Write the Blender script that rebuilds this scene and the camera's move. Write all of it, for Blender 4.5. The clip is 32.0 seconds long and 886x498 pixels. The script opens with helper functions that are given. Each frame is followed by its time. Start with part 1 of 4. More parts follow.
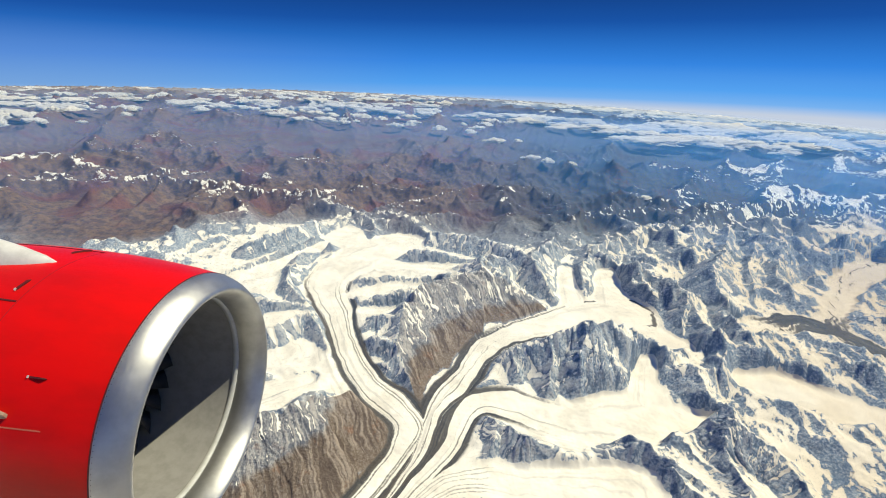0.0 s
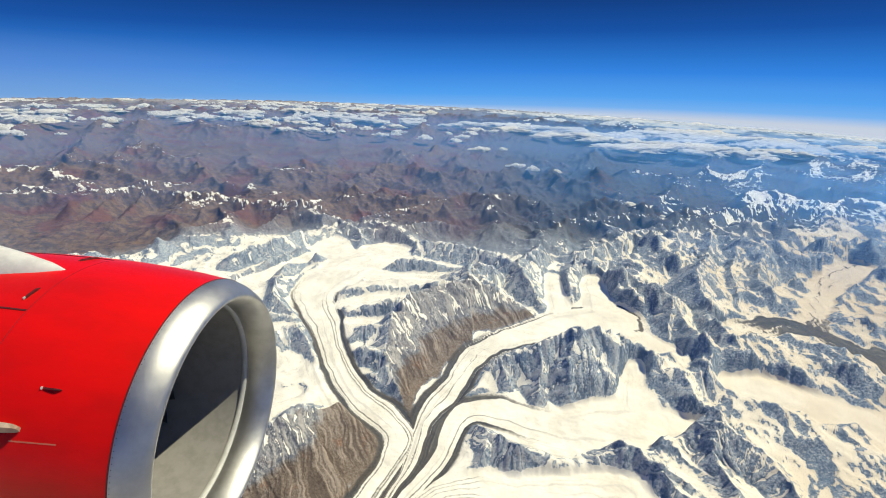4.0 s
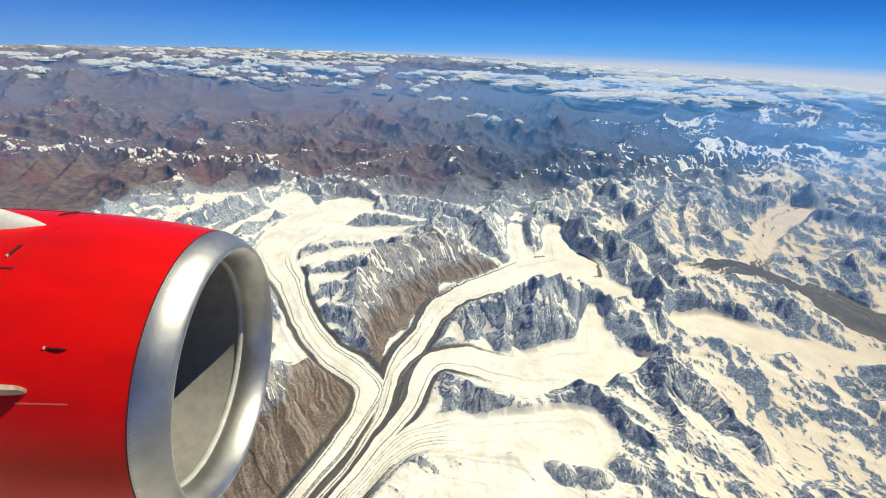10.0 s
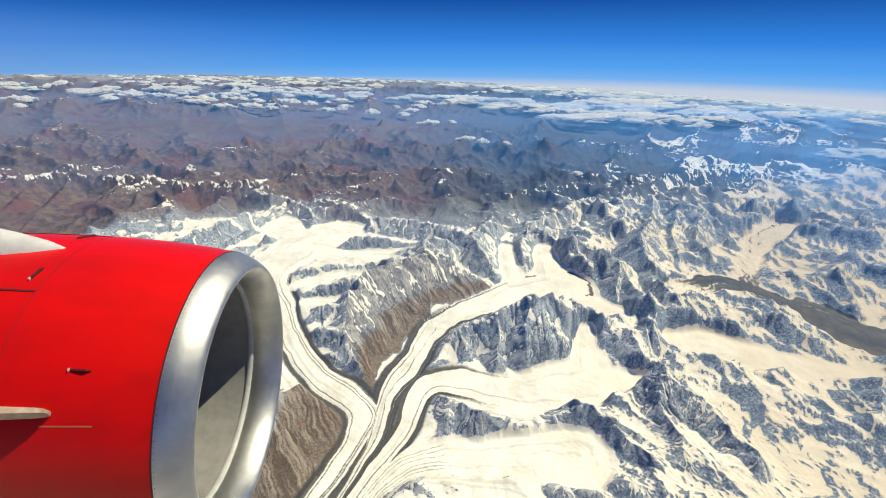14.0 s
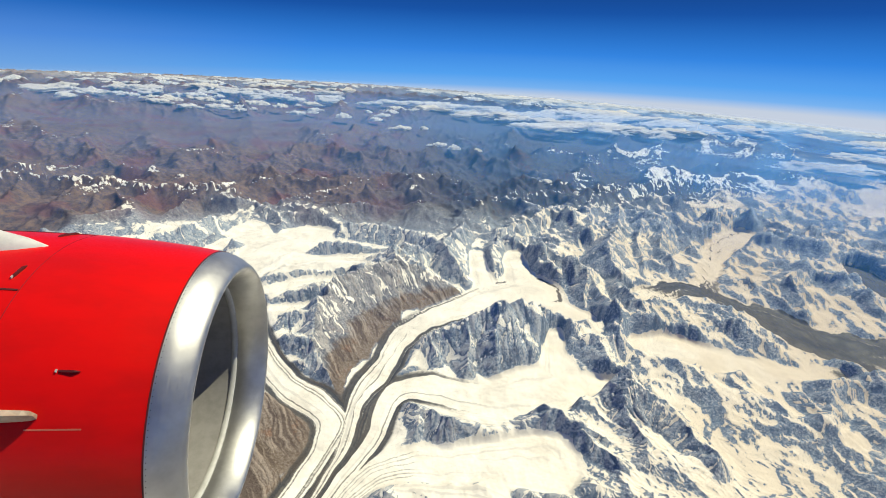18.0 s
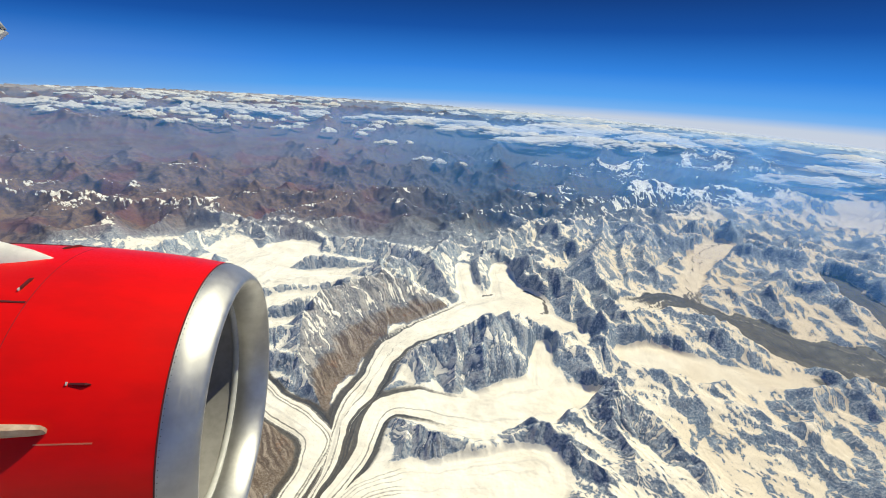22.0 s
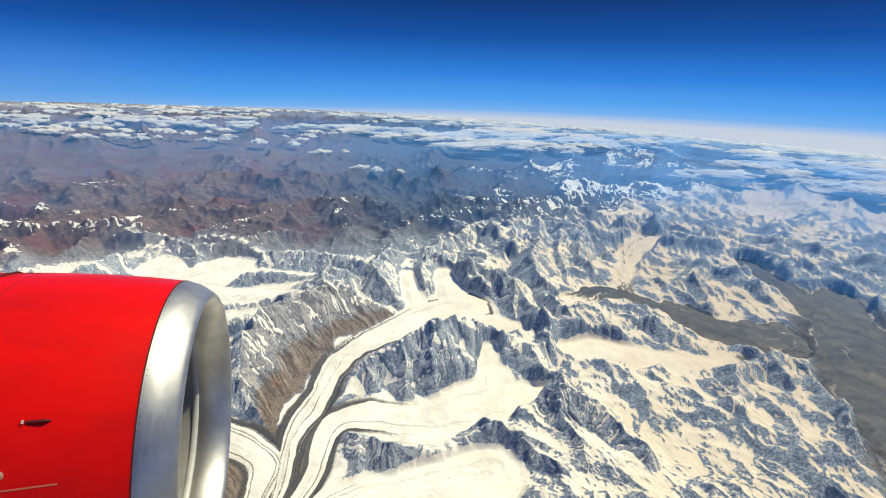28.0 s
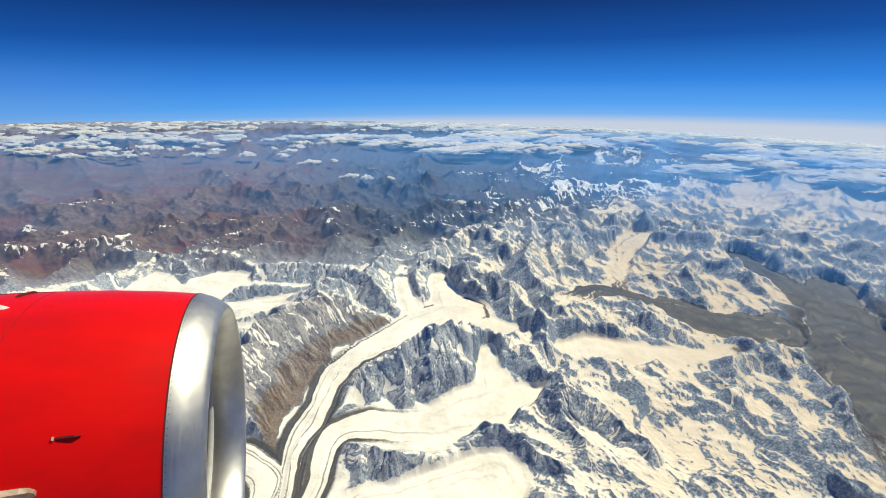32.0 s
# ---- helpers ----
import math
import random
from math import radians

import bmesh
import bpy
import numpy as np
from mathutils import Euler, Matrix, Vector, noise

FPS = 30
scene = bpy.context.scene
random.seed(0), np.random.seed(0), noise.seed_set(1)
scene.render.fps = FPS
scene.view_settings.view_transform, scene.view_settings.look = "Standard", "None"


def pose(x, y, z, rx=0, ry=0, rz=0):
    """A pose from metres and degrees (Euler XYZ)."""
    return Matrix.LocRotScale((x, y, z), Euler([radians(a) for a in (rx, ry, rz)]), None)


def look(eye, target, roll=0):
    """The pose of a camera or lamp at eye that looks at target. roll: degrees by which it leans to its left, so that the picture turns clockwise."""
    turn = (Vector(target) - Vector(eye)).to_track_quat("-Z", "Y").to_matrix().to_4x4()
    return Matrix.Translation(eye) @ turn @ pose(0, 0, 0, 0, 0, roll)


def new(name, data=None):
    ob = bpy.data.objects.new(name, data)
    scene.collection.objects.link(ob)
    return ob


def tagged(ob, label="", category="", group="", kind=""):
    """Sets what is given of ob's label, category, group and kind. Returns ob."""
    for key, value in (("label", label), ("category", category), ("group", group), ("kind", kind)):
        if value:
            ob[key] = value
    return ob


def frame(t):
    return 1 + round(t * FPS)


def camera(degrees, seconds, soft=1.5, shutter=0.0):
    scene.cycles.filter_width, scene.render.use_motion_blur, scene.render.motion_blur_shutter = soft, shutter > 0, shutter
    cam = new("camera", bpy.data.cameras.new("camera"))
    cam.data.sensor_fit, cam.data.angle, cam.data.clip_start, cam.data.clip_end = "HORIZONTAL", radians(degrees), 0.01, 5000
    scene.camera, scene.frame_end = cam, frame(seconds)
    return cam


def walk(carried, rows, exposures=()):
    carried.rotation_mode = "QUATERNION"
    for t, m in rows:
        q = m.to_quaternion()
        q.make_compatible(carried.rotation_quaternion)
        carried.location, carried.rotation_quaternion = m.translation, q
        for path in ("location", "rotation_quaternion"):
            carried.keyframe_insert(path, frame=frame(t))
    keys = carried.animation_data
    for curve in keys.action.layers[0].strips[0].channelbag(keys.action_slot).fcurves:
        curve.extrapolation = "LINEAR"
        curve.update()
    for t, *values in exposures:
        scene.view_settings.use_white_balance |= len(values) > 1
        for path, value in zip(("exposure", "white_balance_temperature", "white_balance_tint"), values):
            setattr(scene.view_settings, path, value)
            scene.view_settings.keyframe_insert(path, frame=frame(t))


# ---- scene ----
cam = camera(86.5, 32.0, soft=1.0)
SEAT = (64.055, 14.993, 128.69)       # the window seat, high over the model of the land
# seconds; metres from the seat; the camera's turns in degrees
ROWS = [
    (0.0, 0.8525, 0.2140, 0.1864, 68.224, -2.710, 11.360),
    (0.5, 0.8192, 0.2154, 0.1736, 68.460, -2.748, 11.449),
    (1.0, 0.7809, 0.2175, 0.1592, 68.776, -2.677, 11.519),
    (1.5, 0.7537, 0.2143, 0.1510, 68.833, -2.724, 11.214),
    (2.0, 0.7314, 0.2022, 0.1473, 68.819, -2.746, 10.768),
    (2.5, 0.7060, 0.1984, 0.1398, 68.981, -2.733, 10.544),
    (3.0, 0.6761, 0.1911, 0.1324, 69.191, -2.735, 10.198),
    (3.5, 0.6527, 0.1865, 0.1255, 69.356, -2.613, 9.895),
    (5.5, 0.5541, 0.1727, 0.0978, 69.124, -2.305, 8.514),
    (6.0, 0.5230, 0.1787, 0.0862, 68.910, -2.253, 8.162),
    (6.5, 0.5122, 0.1597, 0.0885, 68.781, -2.295, 7.649),
    (7.0, 0.4927, 0.1472, 0.0867, 68.717, -2.411, 7.194),
    (7.5, 0.4705, 0.1397, 0.0826, 68.914, -2.548, 6.895),
    (8.0, 0.4366, 0.1452, 0.0700, 69.488, -2.379, 7.051),
    (8.5, 0.4165, 0.1388, 0.0670, 69.207, -2.381, 6.733),
    (9.0, 0.3963, 0.1402, 0.0605, 67.852, -2.326, 6.270),
    (9.5, 0.3730, 0.1445, 0.0528, 65.822, -2.481, 5.509),
    (10.0, 0.3438, 0.1507, 0.0408, 63.891, -2.693, 4.857),
    (10.5, 0.3246, 0.1434, 0.0375, 63.517, -2.649, 4.667),
    (11.0, 0.3026, 0.1313, 0.0357, 64.302, -2.334, 4.895),
    (11.5, 0.2871, 0.1166, 0.0370, 65.289, -1.966, 5.071),
    (12.0, 0.2676, 0.1041, 0.0358, 65.767, -1.822, 4.763),
    (12.5, 0.2480, 0.0950, 0.0334, 66.002, -1.861, 4.315),
    (13.0, 0.2272, 0.0861, 0.0307, 66.118, -1.962, 3.894),
    (13.5, 0.2078, 0.0783, 0.0281, 66.246, -2.055, 3.680),
    (14.0, 0.1880, 0.0687, 0.0259, 66.576, -2.150, 3.408),
    (14.5, 0.1700, 0.0600, 0.0239, 67.272, -2.253, 3.252),
    (15.0, 0.1497, 0.0525, 0.0210, 67.540, -2.572, 2.834),
    (15.5, 0.1306, 0.0466, 0.0180, 67.510, -3.011, 2.416),
    (17.5, 0.0548, 0.0195, 0.0073, 67.438, -3.668, 0.852),
    (18.0, 0.0353, 0.0125, 0.0047, 67.469, -3.918, 0.300),
    (18.5, 0.0188, 0.0066, 0.0025, 67.560, -4.033, -0.248),
    (19.0, 0.0000, -0.0000, 0.0000, 67.695, -4.001, -0.878),
    (19.5, -0.0160, -0.0055, -0.0022, 67.893, -3.986, -1.346),
    (20.0, -0.0342, -0.0113, -0.0047, 68.157, -3.984, -1.709),
    (20.5, -0.0504, -0.0166, -0.0068, 68.312, -3.967, -1.953),
    (21.0, -0.0682, -0.0224, -0.0091, 68.463, -3.974, -2.116),
    (21.5, -0.0848, -0.0273, -0.0111, 68.906, -4.004, -2.127),
    (22.0, -0.1028, -0.0332, -0.0138, 69.210, -4.112, -1.454),
    (22.5, -0.1188, -0.0393, -0.0164, 69.853, -3.956, -0.050),
    (23.0, -0.1403, -0.0452, -0.0185, 70.263, -3.679, 0.980),
    (23.5, -0.1537, -0.0485, -0.0211, 70.936, -3.371, 1.173),
    (24.0, -0.1636, -0.0467, -0.0225, 72.383, -2.671, 0.682),
    (24.5, -0.1745, -0.0462, -0.0224, 72.896, -2.237, -1.130),
    (25.0, -0.1889, -0.0492, -0.0246, 72.474, -2.187, -3.443),
    (25.5, -0.2042, -0.0509, -0.0259, 72.060, -2.512, -5.228),
    (27.5, -0.2712, -0.0589, -0.0348, 70.845, -3.196, -8.617),
    (28.0, -0.2904, -0.0624, -0.0365, 70.479, -3.285, -9.242),
    (28.5, -0.3082, -0.0673, -0.0371, 70.076, -3.452, -9.912),
    (29.0, -0.3217, -0.0707, -0.0397, 69.902, -3.493, -10.415),
    (29.5, -0.3390, -0.0740, -0.0395, 69.983, -3.459, -10.721),
    (30.0, -0.3537, -0.0778, -0.0403, 70.153, -3.168, -10.994),
    (30.5, -0.3647, -0.0792, -0.0415, 70.445, -2.823, -11.303),
    (31.0, -0.3768, -0.0813, -0.0417, 70.838, -2.257, -11.543),
    (31.5, -0.3927, -0.0857, -0.0408, 71.243, -1.741, -11.243),
    (32.0, -0.4132, -0.0955, -0.0425, 71.169, -1.238, -10.822),
]
walk(cam, [(t, pose(SEAT[0] + x, SEAT[1] + y, SEAT[2] + z, rx, ry, rz)) for t, x, y, z, rx, ry, rz in ROWS], [(0.0, 0.03), (32.0, 0.03)])

# ---- sky and sun ----
MODEL = 28.1692                     # metres for one unit of the land's plan
GLOBE = 1750.0                      # radius of the ground's curve
SUN_WAY = Vector((0.49, 0.239, 0.839)).normalized()
sun = new("sun", bpy.data.lights.new("sun", "SUN"))
sun.data.energy, sun.data.angle, sun.data.color = 4.9, radians(0.5), (1.0, 0.945, 0.68)
sun.matrix_world = look((0, 0, 30), Vector((0, 0, 30)) - SUN_WAY)
world = bpy.data.worlds.new("sky")
scene.world = world
world.use_nodes = True
wn = world.node_tree
wn.nodes.clear()
sky = wn.nodes.new("ShaderNodeTexSky")
sky.sky_type, sky.sun_disc = "NISHITA", False
sky.sun_elevation = math.asin(SUN_WAY.z)
sky.sun_rotation = math.atan2(SUN_WAY.x, SUN_WAY.y)
sky.altitude, sky.air_density, sky.dust_density, sky.ozone_density = 9000, 1.2, 0.6, 3.0
back = wn.nodes.new("ShaderNodeBackground")
wout = wn.nodes.new("ShaderNodeOutputWorld")
# thin air at this height: a pale rim, then a blue that deepens quickly
up = wn.nodes.new("ShaderNodeTexCoord")
split = wn.nodes.new("ShaderNodeSeparateXYZ")
lift = wn.nodes.new("ShaderNodeMapRange")
for i, v in enumerate((-0.10, 0.40, 0.0, 1.0)):
    lift.inputs[i + 1].default_value = v
depth = wn.nodes.new("ShaderNodeValToRGB")
for at, tone in ((0.0, (0.60, 0.64, 0.74)), (0.058, (0.55, 0.62, 0.74)), (0.09, (0.17, 0.43, 0.86)), (0.13, (0.07, 0.34, 0.86)), (0.214, (0.016, 0.21, 0.73)), (0.356, (0.0, 0.072, 0.36)), (0.49, (0.0, 0.029, 0.17)), (0.60, (0.0, 0.034, 0.18)), (1.0, (0.006, 0.06, 0.27))):
    stop = depth.color_ramp.elements.new(at) if 0 < at < 1 else depth.color_ramp.elements[-1 if at else 0]
    stop.color = (*tone, 1)
scale = wn.nodes.new("ShaderNodeVectorMath")
scale.operation = "SCALE"
scale.inputs["Scale"].default_value = 0.10
tint = wn.nodes.new("ShaderNodeMix")
tint.data_type = "RGBA"
tint.inputs[0].default_value = 0.95
wn.links.new(up.outputs["Generated"], split.inputs[0])
# paler on the sun's side
side = wn.nodes.new("ShaderNodeMath")
side.operation = "MULTIPLY_ADD"
side.inputs[1].default_value = -0.032
wn.links.new(split.outputs[0], side.inputs[0])
wn.links.new(split.outputs[2], side.inputs[2])
wn.links.new(side.outputs[0], lift.inputs[0])
wn.links.new(lift.outputs[0], depth.inputs[0])
wn.links.new(sky.outputs[0], scale.inputs[0])
wn.links.new(scale.outputs[0], tint.inputs[6])
wn.links.new(depth.outputs[0], tint.inputs[7])
# thin dust dulls the blue on the far side from the sun
dull = wn.nodes.new("ShaderNodeMapRange")
for i, v in enumerate((-0.25, -0.8, 0.0, 0.34)):
    dull.inputs[i + 1].default_value = v
low = wn.nodes.new("ShaderNodeMapRange")
for i, v in enumerate((0.035, -0.06, 0.0, 1.0)):
    low.inputs[i + 1].default_value = v
both = wn.nodes.new("ShaderNodeMath")
both.operation = "MULTIPLY"
tinted = wn.nodes.new("ShaderNodeMix")
tinted.data_type = "RGBA"
tinted.inputs[7].default_value = (0.36, 0.40, 0.43, 1)
wn.links.new(split.outputs[0], dull.inputs[0])
wn.links.new(split.outputs[2], low.inputs[0])
wn.links.new(dull.outputs[0], both.inputs[0])
wn.links.new(low.outputs[0], both.inputs[1])
wn.links.new(both.outputs[0], tinted.inputs[0])
wn.links.new(tint.outputs[2], tinted.inputs[6])
wn.links.new(tinted.outputs[2], back.inputs["Color"])
wn.links.new(back.outputs[0], wout.inputs["Surface"])


# ---- materials ----
def material(name):
    m = bpy.data.materials.new(name)
    m.use_nodes = True
    nt = m.node_tree
    return m, nt, nt.nodes["Principled BSDF"]


def node(nt, kind, **values):
    n = nt.nodes.new(kind)
    for k, v in values.items():
        n.inputs[k].default_value = v
    return n


def mixed(nt, a, b, fac):
    """Colour a where fac is 0 and b where it is 1."""
    n = nt.nodes.new("ShaderNodeMix")
    n.data_type = "RGBA"
    for i, v in ((0, fac), (6, a), (7, b)):
        if isinstance(v, bpy.types.NodeSocket):
            nt.links.new(v, n.inputs[i])
        else:
            n.inputs[i].default_value = v if i == 0 else (*v, 1)
    return n.outputs[2]


def calc(nt, op, a, b=0.0, c=0.0):
    n = nt.nodes.new("ShaderNodeMath")
    n.operation = op
    for i, v in enumerate((a, b, c)):
        if isinstance(v, bpy.types.NodeSocket):
            nt.links.new(v, n.inputs[i])
        else:
            n.inputs[i].default_value = v
    return n.outputs[0]


def step(nt, value, low, high, to0=0.0, to1=1.0):
    n = nt.nodes.new("ShaderNodeMapRange")
    n.interpolation_type = "SMOOTHSTEP"
    nt.links.new(value, n.inputs[0])
    for i, v in enumerate((low, high, to0, to1)):
        n.inputs[i + 1].default_value = v
    return n.outputs[0]


def grain(nt, scale, detail=6.0, rough=0.6, stretch=(1, 1, 1), warp=0.0):
    co = nt.nodes.new("ShaderNodeTexCoord")
    mp = nt.nodes.new("ShaderNodeMapping")
    mp.inputs["Scale"].default_value = stretch
    nt.links.new(co.outputs["Object"], mp.inputs["Vector"])
    n = node(nt, "ShaderNodeTexNoise", Scale=scale, Detail=detail, Roughness=rough, Distortion=warp)
    nt.links.new(mp.outputs[0], n.inputs["Vector"])
    return n.outputs["Fac"]


def trait(nt, name):
    n = nt.nodes.new("ShaderNodeAttribute")
    n.attribute_name = name
    return n.outputs["Fac"]


def relief(nt, bsdf, height, strength, distance):
    n = node(nt, "ShaderNodeBump", Strength=strength, Distance=distance)
    nt.links.new(height, n.inputs["Height"])
    nt.links.new(n.outputs[0], bsdf.inputs["Normal"])


def land_material():
    m, nt, b = material("mountain_land")
    fine, mid, wide = grain(nt, 28, 9, 0.66), grain(nt, 5.5, 7, 0.6), grain(nt, 0.55, 5, 0.55)
    streak = grain(nt, 9, 6, 0.6, (1, 1, 3.5), 0.6)
    rock = mixed(nt, (0.15, 0.215, 0.315), (0.58, 0.61, 0.635), step(nt, fine, 0.36, 0.64))
    # gullies darkened and ribs paled: relief shading put into the rock's colour
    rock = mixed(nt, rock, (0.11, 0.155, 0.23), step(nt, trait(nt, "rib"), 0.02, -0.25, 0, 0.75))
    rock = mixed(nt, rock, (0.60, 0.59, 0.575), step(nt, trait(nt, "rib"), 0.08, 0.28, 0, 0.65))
    rock = mixed(nt, rock, (0.10, 0.16, 0.26), step(nt, grain(nt, 3.2, 5, 0.6, (1, 1, 1), 0.8), 0.50, 0.66, 0, 0.5))
    rock = mixed(nt, rock, (0.24, 0.18, 0.14), step(nt, mid, 0.55, 0.76, 0, 0.4))
    dry = mixed(nt, (0.21, 0.145, 0.12), (0.10, 0.085, 0.10), step(nt, mid, 0.35, 0.65))
    dry = mixed(nt, dry, (0.31, 0.175, 0.10), step(nt, streak, 0.55, 0.72, 0, 0.7))
    dry = mixed(nt, dry, (0.17, 0.075, 0.075), step(nt, wide, 0.5, 0.64, 0, 0.75))
    # rock bluer to the east: blue shade and haze put into its colour
    rock = mixed(nt, rock, (0.14, 0.20, 0.29), calc(nt, "MULTIPLY", trait(nt, "east_tint"), step(nt, fine, 0.62, 0.40, 0.15, 0.65)))
    # dry land turned blue towards the east: distance haze put into its colour
    dry = mixed(nt, dry, (0.05, 0.078, 0.12), calc(nt, "MULTIPLY", trait(nt, "haze_tint"), step(nt, mid, 0.62, 0.42, 0.35, 0.9)))
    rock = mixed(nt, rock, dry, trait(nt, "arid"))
    earth = mixed(nt, (0.165, 0.125, 0.10), (0.31, 0.26, 0.22), step(nt, fine, 0.35, 0.7))
    earth = mixed(nt, earth, (0.27, 0.135, 0.08), step(nt, mid, 0.56, 0.7, 0, 0.6))
    # gully and rib shading put into the earth's colour as well
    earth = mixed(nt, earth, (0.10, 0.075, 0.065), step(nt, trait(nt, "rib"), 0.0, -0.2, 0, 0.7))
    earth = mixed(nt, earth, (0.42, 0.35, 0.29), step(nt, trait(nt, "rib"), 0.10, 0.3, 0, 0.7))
    earth = mixed(nt, earth, (0.055, 0.05, 0.048), calc(nt, "MULTIPLY", trait(nt, "warm"), 0.75))
    rock = mixed(nt, rock, earth, trait(nt, "earth"))
    debris = mixed(nt, (0.055, 0.06, 0.068), (0.14, 0.132, 0.125), step(nt, fine, 0.3, 0.75))
    debris = mixed(nt, debris, (0.105, 0.088, 0.075), step(nt, grain(nt, 1.3, 6, 0.65), 0.42, 0.62, 0, 0.8))
    debris = mixed(nt, debris, (0.045, 0.052, 0.065), step(nt, trait(nt, "flow"), 0.0, -0.3, 0, 0.7))
    debris = mixed(nt, debris, (0.20, 0.185, 0.165), step(nt, trait(nt, "flow"), 0.15, 0.4, 0, 0.6))
    debris = mixed(nt, debris, (0.034, 0.032, 0.034), calc(nt, "MULTIPLY", trait(nt, "warm"), step(nt, mid, 0.35, 0.65, 0.85, 0.55)))
    snow = mixed(nt, (0.76, 0.71, 0.615), (0.92, 0.87, 0.765), step(nt, grain(nt, 2.4, 7, 0.62, (1, 1, 1), 0.6), 0.32, 0.62))
    snow = mixed(nt, snow, (0.50, 0.47, 0.43), step(nt, trait(nt, "flow"), 0.12, 0.32, 0, 0.4))
    # snow creamier and darker eastward: the cabin window's tint put into its colour
    tinted = calc(nt, "MULTIPLY", trait(nt, "east_tint"), step(nt, grain(nt, 1.1, 6, 0.62, (1, 1, 1), 0.4), 0.3, 0.65, 0.35, 1.0))
    snow = mixed(nt, snow, (0.71, 0.62, 0.49), tinted)
    snow = mixed(nt, snow, (0.53, 0.43, 0.325), calc(nt, "MULTIPLY", trait(nt, "warm"), 0.8))
    edge = calc(nt, "ADD", trait(nt, "snow"), calc(nt, "MULTIPLY", calc(nt, "SUBTRACT", fine, 0.5), 0.95))
    edge = calc(nt, "ADD", edge, calc(nt, "MULTIPLY", calc(nt, "SUBTRACT", mid, 0.5), 0.5))
    edge = calc(nt, "ADD", edge, calc(nt, "MULTIPLY", calc(nt, "MULTIPLY", calc(nt, "SUBTRACT", grain(nt, 5.0, 8, 0.7, (1, 0.6, 1), 1.0), 0.5), 0.8), trait(nt, "arid")))
    lies = step(nt, edge, 0.46, 0.54)
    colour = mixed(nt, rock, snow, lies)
    rubble = calc(nt, "ADD", trait(nt, "debris"), calc(nt, "MULTIPLY", calc(nt, "SUBTRACT", fine, 0.5), 0.3))
    rubble = step(nt, rubble, 0.40, 0.62)
    colour = mixed(nt, colour, debris, rubble)
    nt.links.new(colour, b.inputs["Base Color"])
    nt.links.new(mixed(nt, (0.92, 0.92, 0.92), (0.55, 0.55, 0.55), lies), b.inputs["Roughness"])
    b.inputs["Specular IOR Level"].default_value = 0.2
    bare = calc(nt, "SUBTRACT", 1.12, calc(nt, "MULTIPLY", lies, 1.0))
    gullies = calc(nt, "MULTIPLY", calc(nt, "MULTIPLY", grain(nt, 2.6, 9, 0.68, (1, 1, 1), 0.5), trait(nt, "arid")), 3.4)
    relief(nt, b, calc(nt, "MULTIPLY", calc(nt, "ADD", calc(nt, "ADD", fine, gullies), calc(nt, "MULTIPLY", grain(nt, 70, 6, 0.7), 0.4)), bare), 0.6, 0.057 * MODEL)
    return m


LAND = land_material()

# ---- the ground: streams of ice, ridges and the far ranges ----
STREAMS, CRESTS = [], []


def stream(name, *stations):
    """A glacier's middle line: x, y and half its breadth."""
    STREAMS.append((name, stations))


def ridge(*stations, slope=0.95, flank=0):
    """A crest: x, y and height over the ground round it; slope: how steeply its flanks fall; flank: 1 or -1 for the one flank that it has."""
    CRESTS.append((stations, slope, flank))


stream("west_branch", (-0.95, 11.9, 0.6), (-1.39, 10.57, 0.66), (-1.74, 9.58, 0.5), (-1.76, 9.05, 0.46), (-1.2, 8.27, 0.3), (-0.7, 7.44, 0.2), (-0.32, 6.88, 0.21), (0.18, 6.36, 0.23), (0.71, 6.06, 0.26), (1.05, 5.76, 0.25), (1.04, 5.32, 0.16), (0.87, 4.85, 0.14), (0.7, 4.44, 0.12), (0.45, 3.9, 0.12), (0.1, 3.0, 0.14))
stream("middle_branch", (4.55, 9.5, 0.55), (3.86, 9.33, 0.48), (2.78, 8.57, 0.34), (1.96, 8.0, 0.27), (1.72, 7.47, 0.23), (1.63, 6.99, 0.21), (1.37, 6.4, 0.19), (1.26, 5.99, 0.15), (1.3, 5.46, 0.12), (1.1, 4.81, 0.06), (0.98, 4.46, 0.06), (0.68, 3.9, 0.06), (0.3, 3.0, 0.07))
stream("east_branch", (5.35, 6.85, 0.06), (4.8, 6.75, 0.28), (4.25, 6.69, 0.50), (3.31, 6.31, 0.32), (2.78, 6.43, 0.26), (2.05, 6.53, 0.25), (1.77, 6.24, 0.17), (1.7, 5.89, 0.14), (1.66, 5.46, 0.1), (1.34, 4.91, 0.1), (1.14, 4.47, 0.06), (0.85, 3.9, 0.06), (0.45, 3.0, 0.08))
stream("south_branch", (3.95, 5.30, 0.45), (3.16, 5.22, 0.26), (2.68, 5.17, 0.22), (2.1, 5.13, 0.21), (1.72, 5.0, 0.17), (1.46, 4.70, 0.14), (1.34, 4.48, 0.11), (1.05, 3.9, 0.1), (0.6, 3.0, 0.12))
stream("debris_glacier", (12.8, 15.6, 0.5), (10.88, 13.88, 0.4), (9.87, 12.16, 0.19), (8.78, 10.55, 0.22), (8.5, 10.12, 0.19), (8.94, 9.73, 0.26), (9.67, 9.09, 0.55), (10.28, 8.37, 0.59), (11.27, 8.25, 0.59))
stream("side_stream", (6.62, 9.43, 0.23), (7.31, 9.84, 0.24), (7.99, 10.19, 0.33), (8.5, 10.12, 0.19))
stream("snow_stream", (6.25, 7.86, 0.26), (6.65, 7.82, 0.43), (7.41, 7.69, 0.32), (8.13, 7.55, 0.23), (8.89, 7.47, 0.13), (9.78, 7.59, 0.1))
